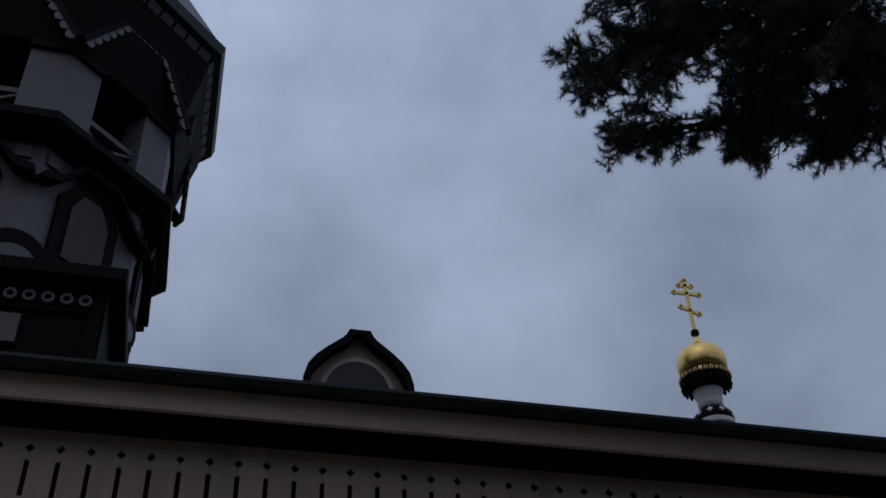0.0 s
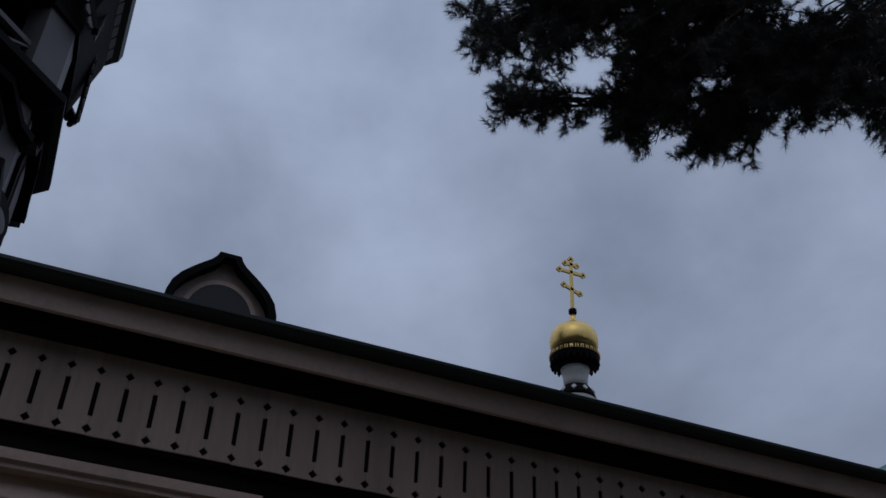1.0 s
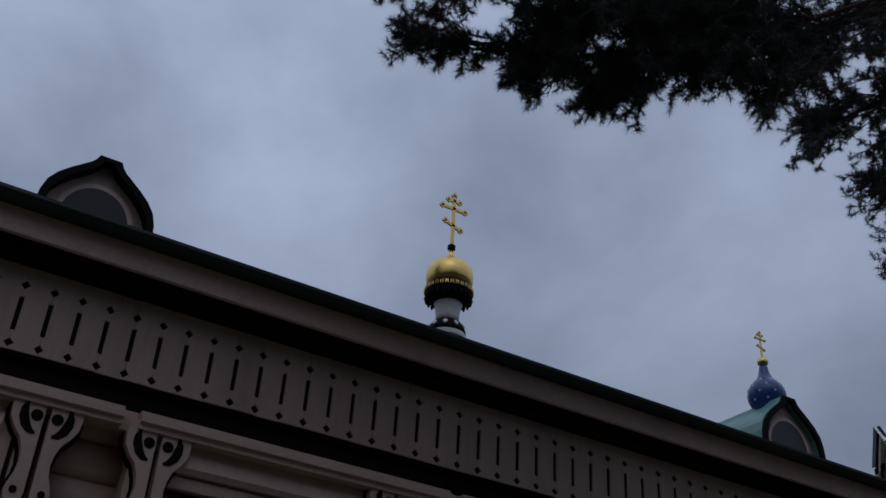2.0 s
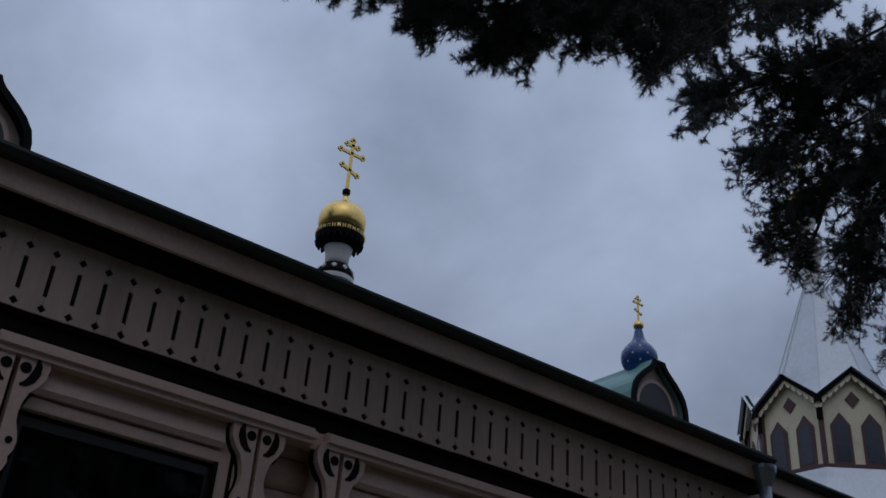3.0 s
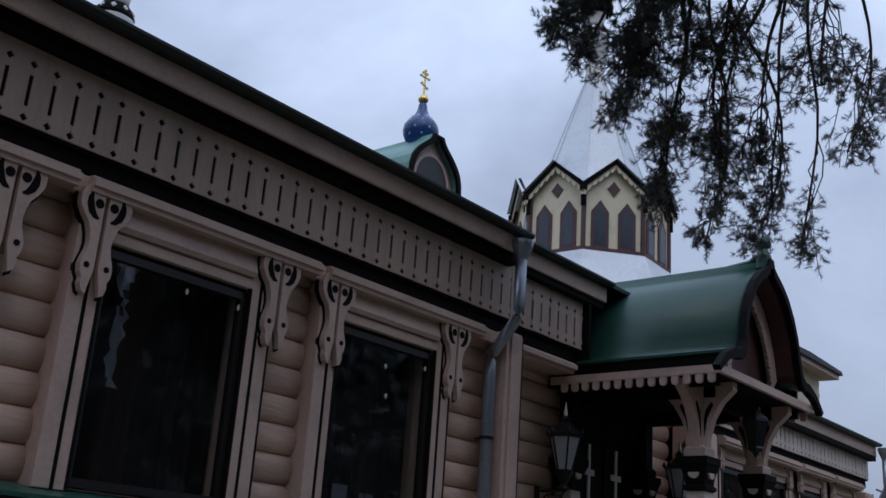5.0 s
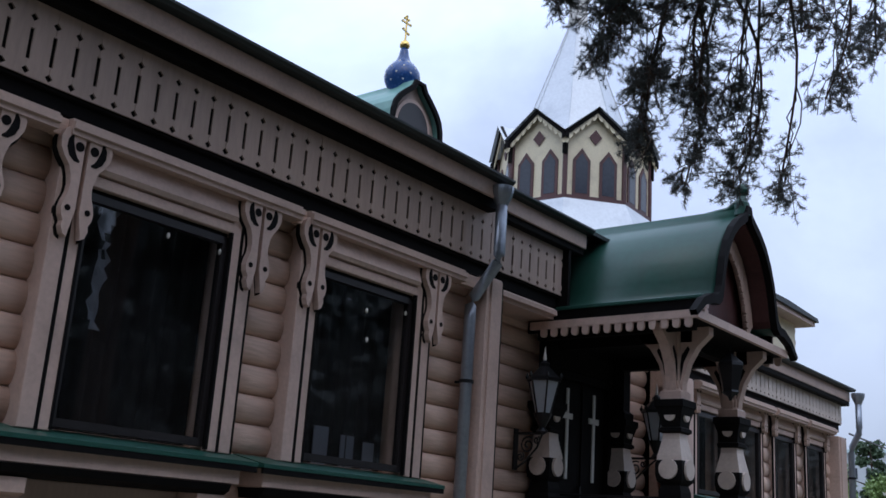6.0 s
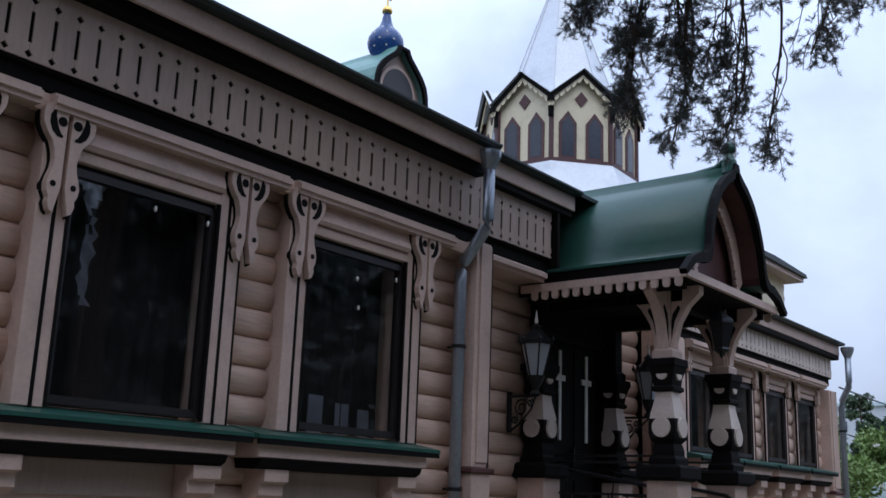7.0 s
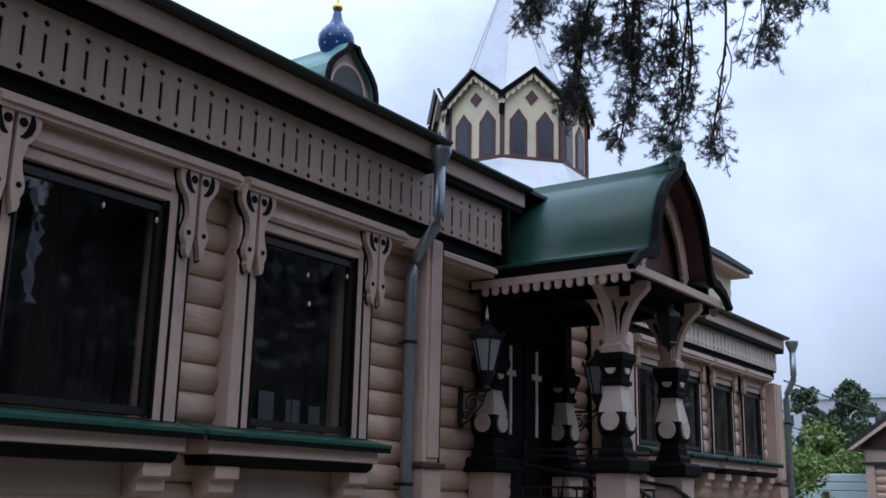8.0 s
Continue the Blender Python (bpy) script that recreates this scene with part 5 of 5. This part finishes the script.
# lobes of the crown: turn, rise, half-width, half-height in degrees, and boughs
NEAR_LOBES = [
    (157.0, 47.2, 1.9, 2.0, 18), (154.8, 44.2, 1.2, 1.4, 12), (152.2, 47.4, 2.4, 1.9, 20), (145.4, 43.0, 2.8, 2.0, 34), (140.6, 41.5, 3.0, 2.0, 34),
    (144.8, 47.0, 3.6, 2.0, 30), (137.6, 45.6, 3.6, 2.2, 28), (134.4, 42.8, 2.4, 2.2, 24), (129.6, 42.0, 3.0, 2.6, 28), (149.0, 50.5, 7.0, 2.4, 42), (138.0, 49.8, 7.0, 2.6, 40),
]
FAR_LOBES = [
    (126.4, 37.8, 2.3, 1.8, 26), (120.8, 37.2, 3.8, 3.2, 56), (123.0, 34.2, 1.7, 1.4, 18), (114.6, 37.4, 3.8, 3.8, 46), (122.6, 30.6, 1.2, 1.3, 18), (117.4, 32.2, 3.2, 3.2, 60), (110.0, 33.0, 4.0, 4.0, 40),
    (120.5, 42.0, 3.6, 1.8, 34), (126.0, 41.3, 2.0, 1.4, 18), (112.5, 42.5, 4.0, 2.6, 26),
]
LOW_LOBES = [
    (122.0, 28.6, 0.9, 1.6, 12), (118.2, 27.8, 2.6, 2.2, 46), (119.4, 25.4, 1.0, 0.8, 9), (113.0, 28.4, 3.2, 2.2, 36), (116.6, 23.8, 1.6, 1.4, 22), (113.6, 23.8, 2.0, 1.6, 26),
    (116.8, 20.7, 0.8, 1.1, 16), (111.2, 22.6, 1.6, 1.6, 15), (113.3, 20.6, 1.6, 1.2, 12), (114.2, 18.6, 0.9, 0.5, 5), (111.6, 18.4, 1.6, 0.8, 9), (109.2, 17.6, 1.1, 0.6, 7),
    (110.6, 20.2, 0.9, 1.1, 8), (107.6, 26.4, 3.2, 1.4, 22), (106.4, 22.9, 1.4, 0.9, 9), (103.6, 24.8, 1.6, 0.9, 11),
]
big_pine(1.0, 7.8, 15.0, [(None, NEAR_LOBES, 6.3, 0.30, 7, 0.20, 4, 64, 0.055, 0.0018), (None, FAR_LOBES, 8.8, 0.40, 8, 0.22, 4, 48, 0.047, 0.0023), ((121.0, 31.5), LOW_LOBES, 9.1, 0.35, 7, 0.19, 3, 36, 0.043, 0.0017)],
         "old pine with long drooping needle branches", 4)


def woods(name, label, spots, seed, mat, clump=0.55):
    """Far trees joined: trunks and crowns of leaf clumps with an uneven outline."""
    rng = np.random.default_rng(seed)
    cs, rs = [], []
    bm = bmesh.new()
    for x, y, h, w in spots:
        tube(bm, [(x, y, -0.2), (x + rng.normal() * 0.2, y, h * 0.5), (x, y, h * 0.95)], 0.16, 6, 0.03)
        for _ in range(44):
            t = rng.random()
            z = h * (0.12 + 0.86 * t)
            r = w * (1.05 - 0.75 * t) * (0.5 + 0.6 * rng.random())
            a = rng.random() * 2 * math.pi
            cs.append((x + r * math.cos(a), y + r * math.sin(a), z))
            rs.append(0.5 + 0.9 * rng.random() * w / 3)
    v, f = leaf_cloud(rng, cs, rs, 34, clump * 0.5)
    ob = new(name, mesh_of(name, v, f, mat))
    tagged(ob, label, "trees", kind="stuff")
    part("trunks", bm, BARK, ob)
    return ob


# unseen trees added to shade the wall and darken reflections in the glass
rng_w = np.random.default_rng(11)
woods("shade_woods", "unseen dark wood added to shade the church wall", [(10.5 + 7.0 * rng_w.random(), -28 + 36 * (k + rng_w.random()) / 46, 13 + 5 * rng_w.random(), 2.6 + 1.2 * rng_w.random()) for k in range(46)]
      + [(12.5 + 5 * rng_w.random(), 9 + 27 * (k + rng_w.random()) / 34, 9 + 2.5 * rng_w.random(), 2.4 + 0.8 * rng_w.random()) for k in range(34)]
      + [(18 + 8 * rng_w.random(), 8 + 50 * (k + rng_w.random()) / 36, 8.5 + 3 * rng_w.random(), 2.4 + 1.0 * rng_w.random()) for k in range(36)]
      + [(16 + 24 * rng_w.random(), 58 + 55 * (k + rng_w.random()) / 34, 10 + 5 * rng_w.random(), 3.0 + 1.0 * rng_w.random()) for k in range(34)]
      + [(-12 + 20 * rng_w.random(), -16 - 8 * rng_w.random(), 13 + 5 * rng_w.random(), 2.6) for k in range(10)], 5, NEEDLE, 0.7)


def tree(x, y, h, w, mat, name, label, seed, clumps=40, low=0.15, leaf=0.16, per=70):
    rng = np.random.default_rng(seed)
    t = thing(name, label, "tree" if "tree" in name else "bush", "", (x, y, 0))
    bm = bmesh.new()
    tube(bm, [(0, 0, -0.2), (0.1 * w * rng.normal(), 0.1, h * 0.4), (0, 0, h * 0.92)], 0.05 + 0.012 * h, 8, 0.02)
    part("trunk", bm, BARK, t)
    cs, rs = [], []
    bm = bmesh.new()
    for _ in range(clumps):
        u = rng.random()
        z = h * (low + (1 - low) * u * 0.95)
        prof = math.sin(math.pi * min(1, 0.22 + 0.78 * u)) ** 0.7
        r = w * prof * (0.35 + 0.65 * rng.random())
        a = rng.random() * 2 * math.pi
        c = (r * math.cos(a), r * math.sin(a), z)
        cs.append(c)
        rs.append(w * (0.16 + 0.16 * rng.random()))
        if _ % 2 == 0:
            tube(bm, [(0, 0, max(0.2, z - 0.35 * r)), c], 0.02 + 0.004 * h, 5, 0.01)
    part("limbs", bm, BARK, t)
    v, f = leaf_cloud(rng, cs, rs, per, leaf)
    ob = new("crown", mesh_of("crown", v, f, mat))
    ob.parent = t
    return t


tree(-8.2, 24.5, 3.9, 1.7, LEAF, "lilac_bush", "bright green lilac bush with pale blossom", 21, 60, 0.05, 0.07, 240)
tree(-9.6, 27.5, 4.2, 1.9, LEAF, "lilac_bush", "bright green bush by the fence", 22, 60, 0.05, 0.07, 240)
tree(-10.6, 38, 4.4, 2.0, LEAF, "garden_bush", "bright green bush behind the fence", 23, 60, 0.1, 0.08, 220)
tree(-8.3, 39, 4.0, 1.9, LEAF, "garden_bush", "bright green bush behind the sheet fence", 24, 60, 0.1, 0.08, 220)
tree(-17.3, 60, 8.6, 1.7, DARKLEAF, "pine_tree", "dark green pine beyond the yard", 25, 34, 0.25, 0.13, 170)
tree(-14.9, 60, 8.4, 2.2, DARKLEAF, "broad_tree", "dark round-crowned tree beyond the yard", 26, 60, 0.15, 0.13, 240)
tree(-16.4, 66, 6.6, 2.2, DARKLEAF, "broad_tree", "deep green tree beyond the yard", 27, 60, 0.15, 0.13, 220)
tree(-12.4, 62, 7.6, 2.2, DARKLEAF, "broad_tree", "deep green tree behind the shed", 28, 60, 0.15, 0.13, 220)
tree(-21.5, 36, 14.5, 2.4, DARKLEAF, "birch_tree", "thin leafy tree behind the octagon tower", 29, 46, 0.3, 0.14, 60)

# blossom on the bush
rng_b = np.random.default_rng(3)
v, f = leaf_cloud(rng_b, [(-8.2 + 1.5 * rng_b.normal() * 0.6, 23.3, 1.8 + 1.6 * rng_b.random()) for _ in range(16)], 0.09, 26, 0.03)
tagged(new("blossom", mesh_of("blossom", v, f, WHITE)), "pale lilac blossom clusters", "blossom", kind="stuff")

# ---- sheet fence, log shed, distance ----
fence = thing("sheet_fence", "pale blue ribbed sheet fence with maroon posts", "fence")
for k in range(9):
    z = 0.35 + 0.24 * k
    part("sheet_rib", boxes((-14.0, -6.2, 31.0, 31.05, z, z + 0.225), bevel=0.02), SHEET, fence)
for k in range(5):
    x = -13.8 + 1.72 * k + 0.05
    part("post", boxes((x, x + 0.16, 30.86, 31.0, -0.1, 2.0)), MAROON, fence, "maroon steel post")

shed = thing("log_shed", "small tan log shed with a dark gable roof", "shed")
SX0, SX1, SY0, SY1 = -7.15, -3.6, 30.0, 33.0
for k in range(12):
    z = 0.2 + 0.21 * k
    bm = prism(bmesh.new(), [(0.085 * math.sin(a), 0.104 * math.cos(a)) for a in [radians(15 * i) for i in range(0, 13)]], 0, 1, "y")
    bm.transform(Matrix.Translation((SX0 + 0.1, SY0 + 0.08, z)) @ Matrix.Rotation(radians(-90), 4, "Z") @ Matrix.Diagonal((1, SX1 - SX0 - 0.2, 1, 1)))
    part("log", bm, LOG, shed)
part("walls", boxes((SX0 + 0.05, SX1 - 0.05, SY0 + 0.08, SY1, -0.1, 2.85)), LOG, shed)
part("corner_board", boxes((SX0, SX0 + 0.22, SY0 - 0.05, SY0 + 0.1, -0.1, 2.7), (SX1 - 0.22, SX1, SY0 - 0.05, SY0 + 0.1, -0.1, 2.7)), TRIM, shed)
part("band", boxes((SX0 - 0.08, SX1 + 0.08, SY0 - 0.10, SY0 + 0.1, 2.7, 2.78), (SX0 - 0.08, SX1 + 0.08, SY0 - 0.10, SY0 + 0.1, 3.12, 3.2)), DARKROOF, shed, "dark green band")
part("frieze", boxes((SX0, SX1, SY0 - 0.04, SY0 + 0.1, 2.78, 3.12)), BOARD, shed)
bm = prism(bmesh.new(), [(SX0 - 0.1, 3.2), (SX1 + 0.1, 3.2), ((SX0 + SX1) / 2, 4.6)], SY0, SY1, "y")
part("gable", bm, MAROON, shed, "dark maroon gable field")
bm = prism(bmesh.new(), [(SX0 - 0.42, 3.22), ((SX0 + SX1) / 2, 4.78), (SX1 + 0.42, 3.22), (SX1 + 0.42, 3.10), ((SX0 + SX1) / 2, 4.64), (SX0 - 0.42, 3.10)], SY0 - 0.35, SY1 + 0.3, "y")
part("roof", bm, DARKROOF, shed)
bm = prism(bmesh.new(), [(SX0 - 0.38, 3.09), ((SX0 + SX1) / 2, 4.63), (SX1 + 0.38, 3.09), (SX1 + 0.25, 3.09), ((SX0 + SX1) / 2, 4.48), (SX0 - 0.25, 3.09)], SY0 - 0.36, SY0 - 0.30, "y")
part("barge_board", bm, TRIM, shed, "tan barge board")

block = thing("distant_building", "pale long building far beyond the trees", "building")
part("wall", boxes((-70, -25, 190, 200, -1, 20)), FARWALL, block)
part("roof", boxes((-71, -24, 189.5, 201, 20, 20.6)), SHEET, block)
for k in range(14):
    for z in (15.5, 11.5):
        part("window", boxes((-68 + 3.1 * k, -66.4 + 3.1 * k, 189.9, 189.99, z, z + 1.9)), PANE, block)

WIRE = (-4.63, 27.6, 1.63)
bm = bmesh.new()
tube(bm, [(-5.35 + WIRE[0] * k / 12, 17.4 + WIRE[1] * k / 12, 3.62 + WIRE[2] * k / 12 - 0.004 * k * (12 - k) / 6) for k in range(13)], 0.016, 5)
tagged(part("overhead_wire", bm, IRON), "thin black cable strung from the far corner", "cable")

# pale ragged strip behind the pane, imitating a bright streak reflected in it
bm = bmesh.new()
rng_c = np.random.default_rng(8)
edge = [(3.45 + 0.012 * rng_c.normal(), 3.50 + 0.03 * abs(rng_c.normal()) + (0.04 if k < 4 else 0.0), 3.44 - 0.055 * k) for k in range(15)]
cols = [[bm.verts.new((-5.50 + 0.012 * math.sin(2.1 * k + u * 5), a + (b - a) * u / 3, z)) for u in range(4)] for k, (a, b, z) in enumerate(edge)]
for p, q in zip(cols, cols[1:]):
    for u in range(3):
        if rng_c.random() < 0.72:
            bm.faces.new((p[u], p[u + 1], q[u + 1], q[u]))
tagged(part("reflection_strip", bm, CARD), "pale ragged strip that imitates a reflection in the glass", "curtain")
# small white beads added as painted glints on the panes
for y, z in ((3.90, 3.36), (4.325, 3.36), (5.82, 3.265), (6.285, 3.34), (5.85, 3.04)):
    clip = part("window_clip", lathe(bmesh.new(), [(0.001, -0.022), (0.009, -0.012), (0.011, 0.0), (0.009, 0.012), (0.001, 0.022)], 8, (-5.438, y, z)), WHITE)
    tagged(clip, "small white bead that imitates a glint on the glass", "clip", "window clips")

for y, w, h in ((5.62, 0.16, 0.26), (5.92, 0.15, 0.22), (6.18, 0.13, 0.19)):
    card = part("paper_card", boxes((-5.70, -5.69, y, y + w, 2.02, 2.10 + h), bevel=0.002), CARD)
    tagged(card, "pale paper card standing inside the window", "card", "window cards")
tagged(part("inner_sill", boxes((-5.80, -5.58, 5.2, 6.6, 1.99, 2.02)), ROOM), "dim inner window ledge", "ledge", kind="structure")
